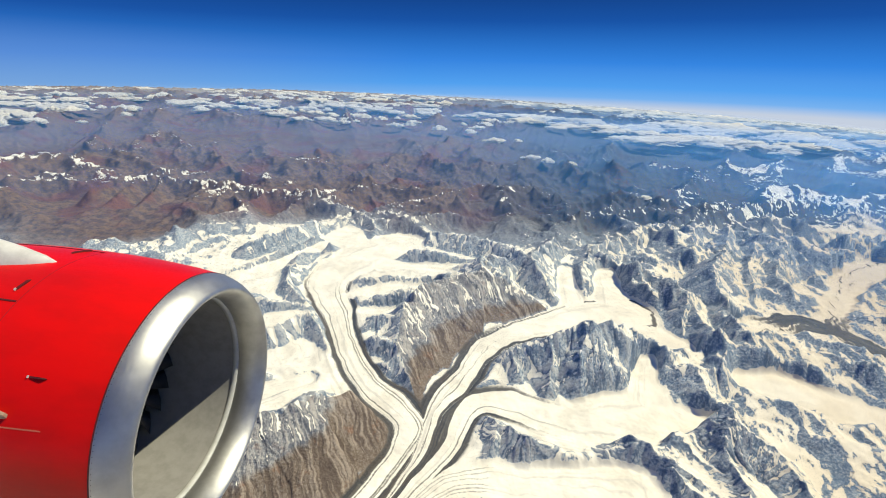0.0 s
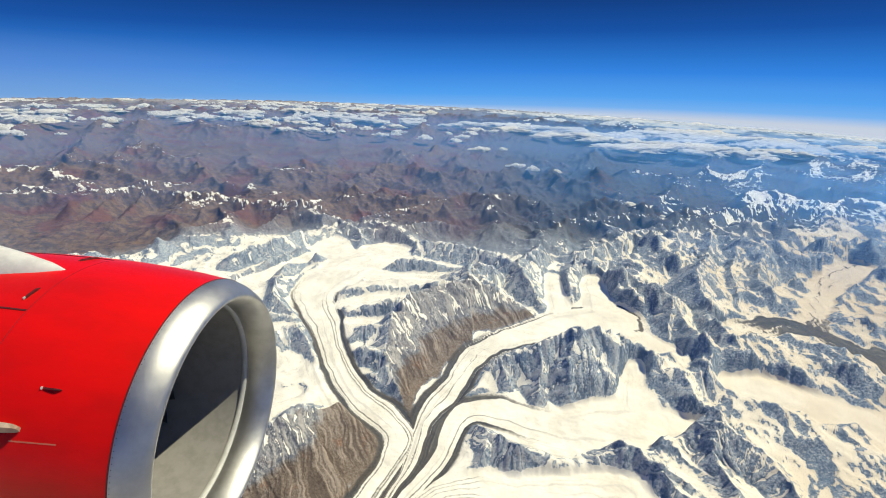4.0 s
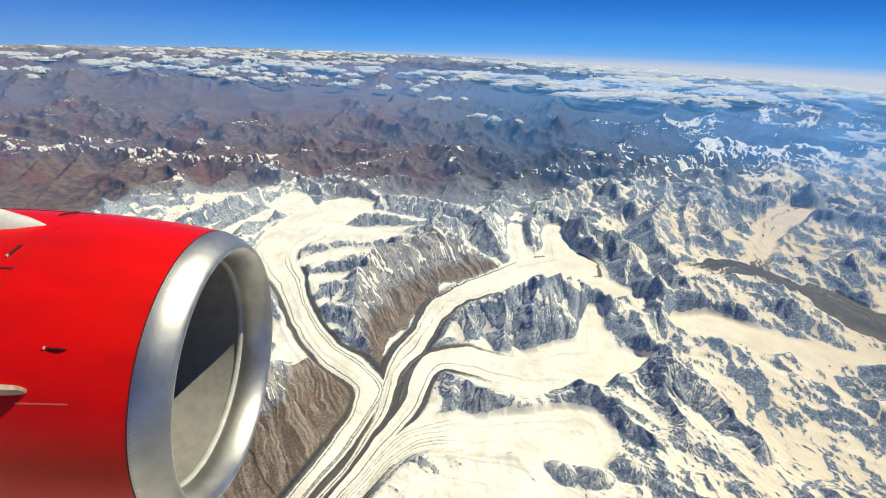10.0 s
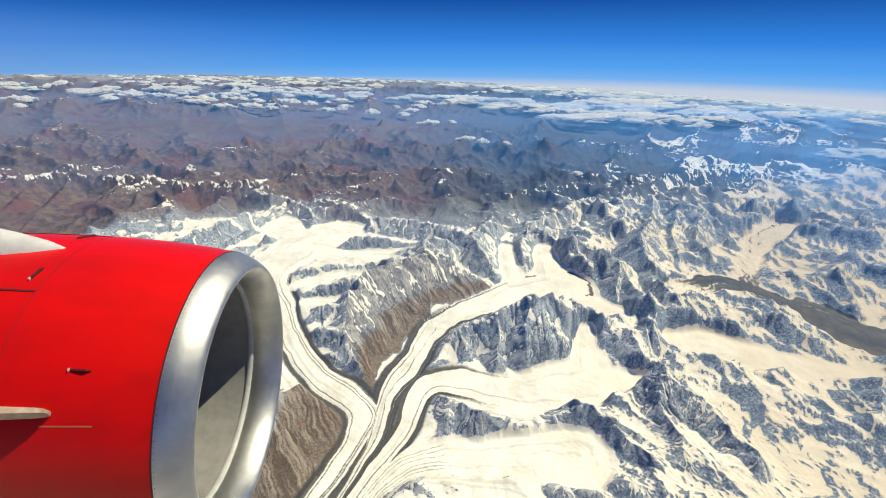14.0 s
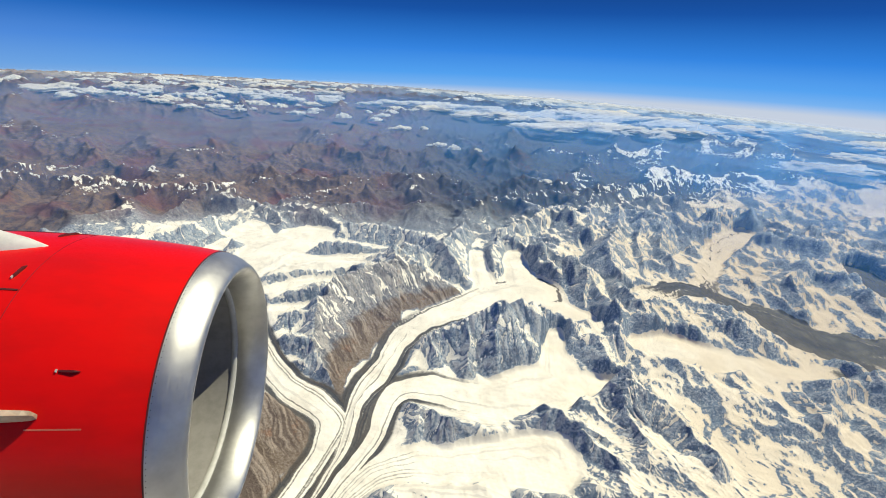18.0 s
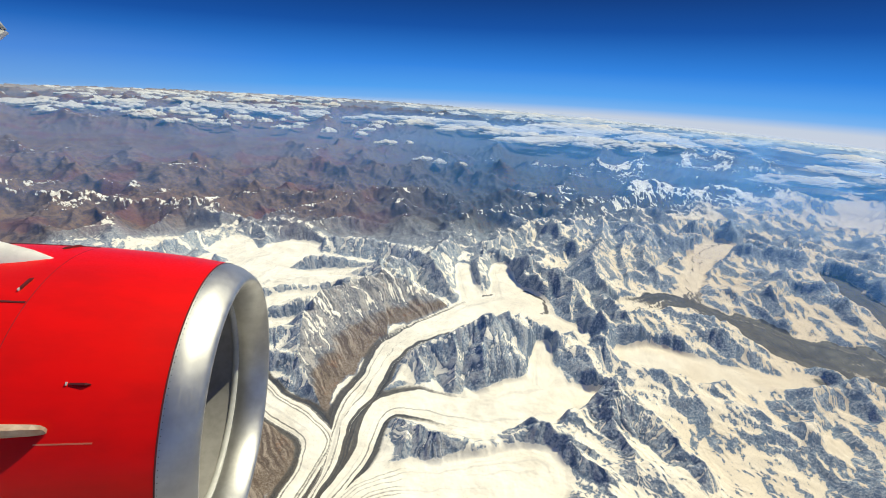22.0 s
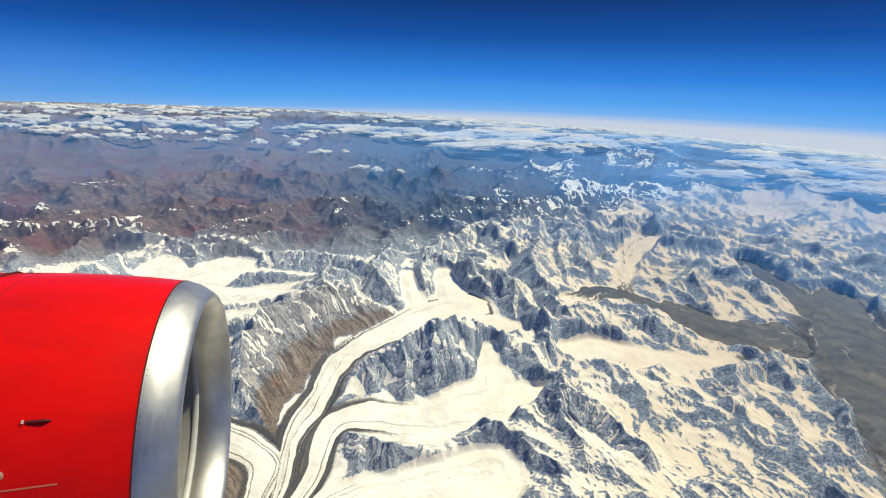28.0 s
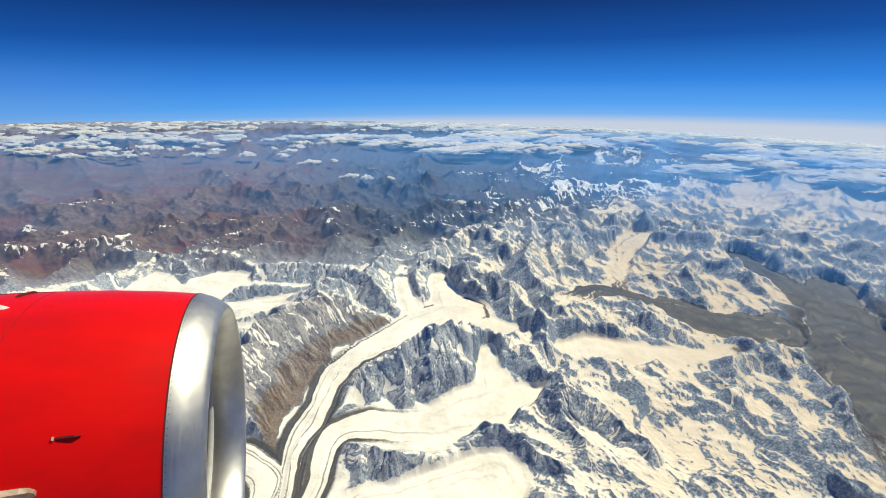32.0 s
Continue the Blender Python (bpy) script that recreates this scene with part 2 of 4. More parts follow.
stream("snow_arm", (1.27, 10.54, 0.1), (0.6, 10.45, 0.12), (-0.2, 10.28, 0.14), (-0.84, 10.06, 0.16))
stream("snow_arm", (0.59, 9.38, 0.08), (-0.14, 9.33, 0.1), (-0.72, 9.1, 0.11), (-1.1, 8.81, 0.12))
stream("snow_arm", (0.21, 8.43, 0.06), (-0.24, 8.43, 0.08), (-0.62, 8.31, 0.09))
stream("snow_arm", (-2.38, 11.64, 0.2), (-2.65, 10.44, 0.18), (-3.31, 9.26, 0.2), (-3.72, 8.75, 0.2))
stream("snow_arm", (-1.64, 7.88, 0.12), (-2.14, 7.74, 0.14), (-2.64, 7.35, 0.14), (-2.89, 6.71, 0.16))
stream("snow_arm", (-0.82, 6.28, 0.1), (-1.43, 5.85, 0.16), (-1.86, 5.59, 0.22), (-2.26, 5.35, 0.26))
stream("snow_arm", (-2.07, 6.81, 0.12), (-2.57, 6.62, 0.16), (-2.82, 6.53, 0.18))
stream("snow_arm", (3.35, 11.2, 0.18), (3.36, 10.4, 0.2), (3.45, 9.6, 0.26))
stream("snow_arm", (4.3, 11.3, 0.2), (4.22, 10.5, 0.3), (4.3, 9.7, 0.42))
stream("snow_arm", (5.3, 8.6, 0.26), (4.7, 9.0, 0.36), (4.2, 9.3, 0.4))
stream("snow_arm", (4.62, 7.95, 0.16), (4.5, 7.35, 0.24), (4.55, 6.9, 0.36), (4.95, 6.6, 0.12))
ridge((-2.82, 10.91, 0.32), (-2.09, 10.37, 0.22), (-1.75, 10.35, 0.05))
ridge((-2.82, 10.91, 0.32), (-2.68, 9.64, 0.28), (-2.44, 8.6, 0.22), (-1.69, 8.18, 0.08))
ridge((-2.85, 8.04, 0.22), (-2.41, 7.96, 0.22), (-1.71, 8.07, 0.1))
ridge((-1.49, 7.62, 0.34), (-1.0, 7.29, 0.2), (-0.52, 6.78, 0.05))
ridge((-1.49, 7.62, 0.34), (-1.77, 7.16, 0.24), (-2.34, 6.8, 0.24), (-3.0, 7.02, 0.25))
ridge((-2.59, 6.02, 0.2), (-1.98, 6.0, 0.24), (-1.48, 6.08, 0.14), (-1.16, 6.2, 0.04))
ridge((-0.41, 5.63, 0.42), (-0.63, 5.27, 0.42), (-0.97, 5.03, 0.42), (-1.19, 4.48, 0.38), (-1.57, 4.19, 0.4), (-1.8, 3.96, 0.4))
ridge((-1.84, 5.0, 0.16), (-1.59, 4.91, 0.13))
ridge((-4.18, 9.95, 0.3), (-3.69, 10.78, 0.35), (-3.32, 11.87, 0.35))
ridge((-3.88, 8.9, 0.2), (-3.49, 9.44, 0.2), (-3.03, 10.39, 0.25))
ridge((1.49, 9.79, 0.45), (0.93, 9.27, 0.42), (0.44, 8.83, 0.40), (0.23, 8.37, 0.38), (0.27, 7.71, 0.34), (0.40, 7.17, 0.28), (0.62, 6.69, 0.18), (0.88, 6.33, 0.03), flank=-1)
ridge((0.20, 8.73, 0.36), (-0.42, 8.65, 0.24), (-0.86, 8.40, 0.04))
ridge((0.26, 7.91, 0.35), (-0.30, 7.89, 0.24), (-0.49, 7.53, 0.04))
ridge((0.40, 7.17, 0.28), (0.00, 7.36, 0.22), (-0.30, 7.35, 0.04))
ridge((0.52, 6.91, 0.22), (0.31, 6.78, 0.15), (-0.05, 6.88, 0.03))
ridge((1.20, 9.60, 0.42), (0.1, 9.38, 0.34), (-0.75, 9.29, 0.24), (-1.34, 9.16, 0.03))
ridge((1.91, 10.37, 0.45), (0.58, 10.6, 0.34), (-0.24, 10.69, 0.28), (-0.7, 10.56, 0.05))
ridge((1.49, 9.79, 0.45), (1.38, 10.19, 0.46), (1.91, 10.37, 0.45))
ridge((1.49, 9.79, 0.45), (2.09, 9.53, 0.30), (2.58, 9.36, 0.20), (3.03, 9.24, 0.04), flank=1)
ridge((1.38, 10.19, 0.5), (2.09, 9.6, 0.36), (2.84, 9.06, 0.05))
ridge((2.48, 10.6, 0.5), (2.81, 9.76, 0.32), (3.17, 9.35, 0.03))
ridge((3.89, 11.65, 0.35), (3.62, 10.51, 0.22), (3.6, 10.03, 0.16), (3.73, 9.69, 0.05))
ridge((1.75, 11.53, 0.4), (2.48, 10.6, 0.5), (3.02, 12.06, 0.4))
ridge((-1.35, 12.82, 0.3), (-1.95, 12.6, 0.32), (-2.74, 13.29, 0.34), (-3.69, 14.31, 0.3))
ridge((-1.95, 12.6, 0.32), (-1.5, 11.72, 0.12))
ridge((-0.93, 11.94, 0.25), (-0.03, 12.08, 0.35), (1.03, 11.88, 0.4), (1.75, 11.53, 0.4))
ridge((3.55, 7.65, 0.85), (2.94, 7.57, 0.55), (2.27, 7.36, 0.3), (1.99, 7.31, 0.08))
ridge((3.55, 7.65, 0.85), (3.34, 7.25, 0.55), (3.46, 6.65, 0.06))
ridge((3.55, 7.65, 0.85), (3.94, 7.46, 0.5), (4.31, 7.0, 0.06))
ridge((3.55, 7.65, 0.85), (4.33, 8.25, 0.5), (4.92, 7.96, 0.28), (5.22, 8.09, 0.06))
ridge((2.94, 7.57, 0.55), (2.95, 7.0, 0.25), (2.96, 6.6, 0.03))
ridge((2.27, 7.36, 0.3), (2.44, 7.06, 0.16), (2.58, 6.93, 0.02))
ridge((1.89, 6.1, 0.08), (2.24, 5.88, 0.25), (2.67, 5.62, 0.32), (3.15, 5.54, 0.28), (3.5, 5.62, 0.2), (4.21, 5.88, 0.3), (4.56, 5.69, 0.24), (4.93, 5.57, 0.1))
ridge((2.24, 5.88, 0.25), (2.14, 5.49, 0.12))
ridge((3.59, 5.52, 0.3), (3.59, 5.2, 0.28), (3.84, 4.99, 0.28), (4.04, 4.74, 0.2))
ridge((1.76, 4.63, 0.12), (1.9, 4.66, 0.16), (2.07, 4.55, 0.12))
ridge((6.41, 10.99, 0.49), (6.3, 9.04, 0.36), (6.5, 8.41, 0.36), (6.75, 8.12, 0.32), (7.24, 8.29, 0.31), (7.59, 7.87, 0.17), (7.95, 7.6, 0.03))
ridge((4.19, 11.76, 0.42), (4.8, 10.81, 0.38), (5.67, 9.84, 0.40), (5.76, 9.03, 0.34), (5.9, 8.17, 0.34), (5.72, 7.72, 0.36))
ridge((4.8, 10.81, 0.46), (4.98, 9.78, 0.2), (5.14, 9.34, 0.03))
ridge((5.67, 9.84, 0.46), (5.46, 9.21, 0.24), (5.39, 8.87, 0.04))
ridge((5.72, 7.72, 0.26), (5.26, 7.56, 0.36), (4.99, 7.7, 0.20), (4.62, 7.55, 0.03))
ridge((5.26, 7.56, 0.36), (5.31, 7.06, 0.26), (5.44, 6.36, 0.48))
ridge((5.44, 6.36, 0.48), (5.78, 6.21, 0.33), (6.01, 6.07, 0.30), (6.11, 5.61, 0.26), (6.22, 5.27, 0.23))
ridge((5.44, 6.36, 0.48), (5.23, 6.09, 0.30), (5.31, 5.64, 0.20), (5.3, 5.28, 0.20))
ridge((5.44, 6.36, 0.48), (5.11, 6.29, 0.20), (4.92, 6.24, 0.04))
ridge((6.81, 7.26, 0.07), (7.05, 7.04, 0.17), (7.4, 7.05, 0.18), (7.5, 6.59, 0.10), (7.84, 6.36, 0.03))
ridge((6.04, 6.94, 0.07), (6.33, 6.85, 0.05))
ridge((9.06, 6.95, 0.3), (9.45, 7.05, 0.32), (9.93, 7.23, 0.36), (10.32, 7.17, 0.36), (10.41, 6.79, 0.33), (10.21, 6.25, 0.3), (9.97, 5.7, 0.28), (9.73, 5.3, 0.28))
ridge((9.04, 6.91, 0.3), (8.52, 6.26, 0.24), (8.3, 5.9, 0.2), (7.97, 5.78, 0.12))
ridge((9.18, 6.32, 0.16), (8.98, 5.76, 0.2), (8.81, 5.33, 0.25))
ridge((9.93, 7.23, 0.36), (9.88, 6.69, 0.3), (9.76, 6.27, 0.12))
ridge((8.45, 6.8, 0.2), (8.48, 6.43, 0.18), (8.49, 6.26, 0.1))
ridge((7.62, 8.21, 0.0), (7.9, 8.5, 0.22), (8.37, 8.38, 0.28), (8.85, 8.03, 0.22), (9.21, 7.69, 0.04))
ridge((8.36, 9.17, 0.1), (8.68, 8.87, 0.2), (9.24, 8.38, 0.1))
ridge((9.29, 10.61, 0.04), (9.65, 10.5, 0.3), (10.0, 10.12, 0.2), (10.17, 9.43, 0.05))
ridge((10.14, 10.41, 0.2), (10.69, 10.75, 0.35), (10.55, 9.77, 0.25), (10.32, 9.18, 0.1))
ridge((10.69, 10.75, 0.35), (12.23, 11.85, 0.42), (12.17, 10.56, 0.32), (12.22, 9.48, 0.22), (12.13, 8.98, 0.08))
ridge((12.23, 11.85, 0.42), (12.72, 11.5, 0.3), (12.96, 10.07, 0.1))
ridge((14.01, 14.22, 0.4), (14.55, 13.1, 0.36), (15.03, 12.05, 0.34), (14.21, 10.29, 0.32), (14.02, 9.4, 0.3), (13.92, 8.28, 0.3))
ridge((8.1, 15.01, 0.62), (8.76, 14.71, 0.6), (9.21, 14.12, 0.7), (9.52, 13.28, 0.45), (9.74, 12.39, 0.06))
ridge((9.21, 14.12, 0.7), (8.17, 11.89, 0.4), (8.08, 10.73, 0.04))
ridge((8.1, 15.01, 0.62), (7.36, 12.85, 0.5), (6.41, 10.99, 0.58))
ridge((8.76, 14.71, 0.6), (7.66, 12.07, 0.3), (7.3, 10.45, 0.05))
ridge((4.52, 12.02, 0.2), (4.83, 12.31, 0.26), (5.36, 11.79, 0.26), (5.87, 11.6, 0.1))
ridge((10.78, 14.33, 0.3), (11.15, 13.64, 0.34), (11.21, 13.03, 0.2))
ridge((5.81, 14.38, 0.5), (6.21, 13.34, 0.45), (6.37, 12.2, 0.4))
ridge((12.02, 16.45, 0.5), (13.44, 16.92, 0.5), (13.9, 15.91, 0.5), (14.01, 14.22, 0.4))
ridge((-10.50, 11.93, 0.5), (-10.46, 13.51, 0.55), (-9.88, 14.14, 0.6), (-8.14, 14.10, 0.62), (-7.28, 13.91, 0.55), (-5.95, 13.79, 0.6), (-4.46, 13.91, 0.7), (-3.65, 14.07, 0.5))
ridge((-10.46, 13.51, 0.55), (-9.63, 11.69, 0.3), (-9.52, 10.57, 0.05))
ridge((-10.03, 14.36, 0.55), (-8.75, 11.89, 0.3), (-8.32, 10.57, 0.05))
ridge((-8.31, 14.40, 0.55), (-7.43, 11.88, 0.3), (-7.34, 10.72, 0.05))
ridge((-7.28, 13.91, 0.55), (-6.49, 11.80, 0.3), (-6.24, 10.70, 0.05))
ridge((-6.04, 14.00, 0.55), (-5.57, 11.71, 0.3), (-5.61, 10.80, 0.05))
ridge((-4.67, 14.57, 0.55), (-4.67, 12.50, 0.3), (-4.93, 11.89, 0.05))
ridge((-7.80, 18.84, 0.3), (-6.54, 19.90, 0.4), (-4.79, 20.60, 0.42), (-2.69, 19.74, 0.35), (-1.21, 19.19, 0.2))
ridge((-2.21, 13.78, 0.35), (-0.95, 15.43, 0.5), (0.40, 17.61, 0.55), (1.31, 17.37, 0.6), (2.67, 18.44, 0.5))
ridge((-1.08, 12.70, 0.35), (0.02, 13.94, 0.45), (1.46, 14.12, 0.2))
ridge((1.31, 17.37, 0.6), (1.56, 15.52, 0.3), (1.79, 13.75, 0.1))
ridge((3.03, 13.85, 0.15), (4.34, 15.03, 0.4), (6.41, 17.01, 0.5), (8.88, 20.23, 0.5))
ridge((4.01, 12.37, 0.3), (5.35, 13.61, 0.55), (7.51, 16.29, 0.55), (10.00, 18.89, 0.6), (13.70, 21.59, 0.6))
ridge((7.51, 16.29, 0.55), (6.69, 13.40, 0.35), (6.10, 12.25, 0.05))
ridge((13.70, 21.59, 0.6), (14.91, 20.53, 0.55), (15.73, 19.49, 0.5), (15.91, 17.81, 0.4))
ridge((11.44, 16.08, 0.3), (12.37, 15.43, 0.45), (13.27, 14.78, 0.4), (13.81, 13.84, 0.35))
ridge((17.07, 26.83, 0.6), (20.01, 26.29, 0.6), (21.35, 23.94, 0.6), (21.96, 22.35, 0.6))
# outcrops in the snow of the south
ridge((3.33, 5.47, 0.08), (3.53, 5.10, 0.22), (3.70, 4.76, 0.16))
ridge((4.05, 4.91, 0.10), (4.32, 4.94, 0.20), (4.64, 4.81, 0.12))
ridge((4.04, 5.97, 0.28), (4.33, 5.78, 0.24), (4.64, 5.47, 0.20), (4.93, 5.20, 0.15))
# long bare slopes of scree below the crests
ridge((2.40, 9.42, 0.24), (1.49, 9.79, 0.45), (0.93, 9.27, 0.42), (0.44, 8.83, 0.40), (0.23, 8.37, 0.38), (0.27, 7.71, 0.34), (0.40, 7.17, 0.28), (0.62, 6.69, 0.18), (0.88, 6.33, 0.03), slope=0.25, flank=1)
ridge((-0.30, 5.72, 0.30), (-0.41, 5.63, 0.41), (-0.63, 5.27, 0.41), (-0.97, 5.03, 0.41), (-1.19, 4.48, 0.37), (-1.57, 4.19, 0.39), slope=0.24, flank=1)
stream("outwash", (14.6, 9.9, 0.5), (13.4, 8.4, 0.75), (12.3, 7.0, 0.95), (11.4, 5.6, 1.0), (10.6, 4.0, 0.9))
stream("outwash", (14.2, 12.6, 0.3), (13.6, 11.0, 0.4), (13.4, 9.6, 0.45), (13.2, 8.4, 0.5))


def lattice(ix, iy, seed):
    h = (ix * 374761393 + iy * 668265263 + seed * 974634777) & 0x7FFFFFFF
    h = ((h ^ (h >> 13)) * 1274126177) & 0x7FFFFFFF
    return ((h ^ (h >> 16)) & 0xFFFF) / 65535.0 * (2 * math.pi)


def ripple(x, y, seed=0):
    """Gradient noise, about -0.7 to 0.7."""
    fx, fy = np.floor(x), np.floor(y)
    ix, iy = fx.astype(np.int64), fy.astype(np.int64)
    dx, dy = x - fx, y - fy
    u, v = dx * dx * dx * (dx * (dx * 6 - 15) + 10), dy * dy * dy * (dy * (dy * 6 - 15) + 10)

    def corner(i, j):
        a = lattice(ix + i, iy + j, seed)
        return np.cos(a) * (dx - i) + np.sin(a) * (dy - j)
    low = corner(0, 0) * (1 - u) + corner(1, 0) * u
    high = corner(0, 1) * (1 - u) + corner(1, 1) * u
    return low * (1 - v) + high * v


def rough(x, y, octaves, seed=0, gain=0.5):
    total, amp = np.zeros_like(x), 1.0
    for i in range(octaves):
        total += amp * ripple(x, y, seed + i)
        x, y, amp = x * 2.03 + 3.1, y * 2.03 - 1.7, amp * gain
    return total


def crests(x, y, octaves, seed=0, gain=0.5):
    """Ridged noise, 0 to about 1, sharp along its crests."""
    total, amp, keep = np.zeros_like(x), 0.6, np.ones_like(x)
    for i in range(octaves):
        n = (1 - np.minimum(np.abs(ripple(x, y, seed + i)) * 2.2, 1)) ** 2
        total += amp * n * keep
        keep = np.clip(n * 1.6, 0, 1)
        x, y, amp = x * 2.07 + 5.2, y * 2.07 + 1.3, amp * gain
    return total


def smooth(v, low, high):
    t = np.clip((v - low) / (high - low), 0, 1)
    return t * t * (3 - 2 * t)


def floor_level(x, y):
    """Height of valley floors and snow basins before any mountain stands on them."""
    z = np.minimum(-0.4 + 0.1 * (np.clip(y, 2, 10.5) - 5), 0.12)
    z = z - 0.22 * np.clip((x - 6.5) / 4, 0, 1) * np.clip((y - 5) / 3, 0, 1)
    return z - 0.25 * np.clip((y - 11) / 5, 0, 1)


def along(x, y, stations):
    """For each point: distance to the line, the third value there, and the way along it."""
    best, third, way, side = np.full_like(x, 1e9), np.zeros_like(x), np.zeros_like(x), np.zeros_like(x)
    turn = np.zeros_like(x)
    run = 0.0
    for (ax, ay, av), (bx, by, bv) in zip(stations, stations[1:]):
        ex, ey = bx - ax, by - ay
        length = math.hypot(ex, ey)
        t = np.clip(((x - ax) * ex + (y - ay) * ey) / length ** 2, 0, 1)
        px, py = x - ax - t * ex, y - ay - t * ey
        d = np.hypot(px, py)
        near = d < best
        best = np.where(near, d, best)
        third = np.where(near, av + t * (bv - av), third)
        way = np.where(near, run + t * length, way)
        side = np.where(near, np.sign(ex * py - ey * px), side)
        turn = np.where(near, np.arctan2(py, px), turn)
        run += length
    return best, third, way, side, turn


def rounded(stations, times=2):
    """The same line with its corners cut."""
    pts = [np.array(p) for p in stations]
    for _ in range(times):
        cut = [pts[0]]
        for p, q in zip(pts, pts[1:]):
            cut += [p * 0.75 + q * 0.25, p * 0.25 + q * 0.75]
        pts = cut + [pts[-1]]
    return [tuple(float(v) for v in p) for p in pts]


def terrain(x, y):
    """Heights and surface traits of the land at plan points x, y."""
    dist = np.hypot(x - 2.4, y + 1.5)
    base = floor_level(x, y) + 0.035 * rough(x * 0.9, y * 0.9, 4, 3)
    wx = x + 0.10 * rough(x * 1.6, y * 1.6, 3, 11) + 0.022 * rough(x * 7, y * 7, 2, 17)
    wy = y + 0.10 * rough(x * 1.6, y * 1.6, 3, 23) + 0.022 * rough(x * 7, y * 7, 2, 29)
    # mountains given by their crests
    peak, foot, flute, scree = np.zeros_like(x), np.zeros_like(x), np.zeros_like(x), np.zeros_like(x)
    rill, flow = np.zeros_like(x), np.zeros_like(x)
    for k, (stations, fall, flank) in enumerate(CRESTS):
        xs, ys = [p[0] for p in stations], [p[1] for p in stations]
        near = np.nonzero((wx > min(xs) - 1.6) & (wx < max(xs) + 1.6) & (wy > min(ys) - 1.6) & (wy < max(ys) + 1.6))[0]
        if not len(near):
            continue
        d, h, s, side, turn = along(wx[near], wy[near], stations)
        jag = 1 + 0.22 * ripple(s * 4.5 + k * 7.3, s * 0 + k, 5) + 0.12 * ripple(s * 13, s * 0 + k, 6)
        h = np.maximum(h, 0.001)
        u = d / (h / fall + 0.05)
        rise = h * np.clip(1 - u, 0, 1) ** 1.12 * (1 + (jag - 1) * np.clip(1 - 2.2 * u, 0, 1))
        if flank:
            rise = rise * (side * flank > 0)
        win = rise > peak[near]
        idx = near[win]
        peak[idx], foot[idx] = rise[win], u[win]
        scree[idx] = smooth(1 - u[win], 0.0, 0.06) if fall < 0.5 else 0.0
        if fall < 0.5:
            s = 0.8 * wx[near] + 0.6 * wy[near]
            d = 0.6 * wx[near] - 0.8 * wy[near]
            s = s + 0.05 * ripple(s * 3, d * 2, 37)
        else:
            s = s + 0.32 * turn + 0.30 * ripple(s * 1.7 + k, d * 3, 37) + 0.06 * ripple(s * 7, d * 9, 39)
        flute[idx] = (rough(s * 8.0 + side * 3.3 + k * 5.1, d * 0.5, 5, 41, 0.72) if fall > 0.5 else 0.8 * rough(s * 11.0, d * 0.7, 4, 43, 0.75))[win]
        rill[idx] = (rough(s * 21.0 + side * 1.7 + k * 2.1, d * 1.2, 2, 45, 0.8))[win]
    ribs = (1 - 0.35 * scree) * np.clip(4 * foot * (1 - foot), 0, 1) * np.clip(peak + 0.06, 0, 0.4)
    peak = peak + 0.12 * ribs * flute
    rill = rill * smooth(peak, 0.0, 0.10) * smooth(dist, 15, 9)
    # the ranges all round, lower among the built crests
    own = smooth(np.maximum(np.maximum(-4.3 - x, x - 13.5), np.maximum(y - 12.2, 3.6 - y)), -0.6, 1.6)
    arid = smooth(y - 12.4 - 0.62 * np.maximum(x - 3.5, 0) + np.minimum(1.3 * np.maximum(-4.2 - x, 0), 4.5) + 0.9 * rough(x * 0.3, y * 0.3, 3, 51), -0.8, 2.2)
    plains = smooth(rough(x * 0.055 + 2.2, y * 0.075, 3, 61), 0.0, 0.35) * arid
    tall = (0.12 + 0.08 * smooth(x, 3.5, 5) + own * (0.56 + 0.10 * arid)) * (1 - 0.72 * plains)
    grow = 1 + 0.9 * smooth(dist, 18, 60)
    lam = 0.33 / grow
    wild = tall * grow ** 0.5 * np.clip(crests(wx * lam + 1.3, wy * lam * 1.05, 8, 71, 0.47) - 0.10, 0, None)
    rise = np.maximum(peak, wild) + 0.25 * np.minimum(peak, wild)
    # smaller ribs and spurs over the snowfields of the east
    east = smooth(x + 0.3 * (y - 7), 3.2, 4.6) * smooth(dist, 32, 22)
    spurs = crests(wx * 0.62 + 7.7, wy * 0.62 + 0.15 * wx, 6, 131, 0.5) * (0.55 + 0.9 * smooth(rough(wx * 0.7, wy * 0.7, 3, 151), -0.25, 0.3))
    rise = rise + east * (1 - 0.5 * arid) * 0.20 * np.clip(spurs - 0.2, 0, None)
    rise = rise + (0.010 + (0.10 - 0.02 * smooth(dist, 10, 14)) * np.minimum(rise, 0.5)) * rough(wx * 3.4, wy * 3.4, 5, 81)
    # ice lies in its valleys
    cx, cy = x + 0.035 * rough(x * 1.3, y * 1.3, 2, 91), y + 0.035 * rough(x * 1.3, y * 1.3, 2, 95)
    inside, trough, debris = np.full_like(x, -9.0), np.zeros_like(x), np.zeros_like(x)
    for name, stations in STREAMS:
        stations = rounded(stations)
        xs, ys = [p[0] for p in stations], [p[1] for p in stations]
        near = np.nonzero((cx > min(xs) - 2) & (cx < max(xs) + 2) & (cy > min(ys) - 2) & (cy < max(ys) + 2))[0]
        d, half, s, side, turn = along(cx[near], cy[near], stations)
        d = d + 0.22 * half * rough(cx[near] * 1.9, cy[near] * 1.9, 4, 63)
        if name in ("outwash", "debris_glacier", "side_stream"):
            d = d + 0.16 * rough(cx[near] * 2.2, cy[near] * 2.2, 4, 67)
        v = d / half
        lip = half - d
        bare = np.zeros_like(d)
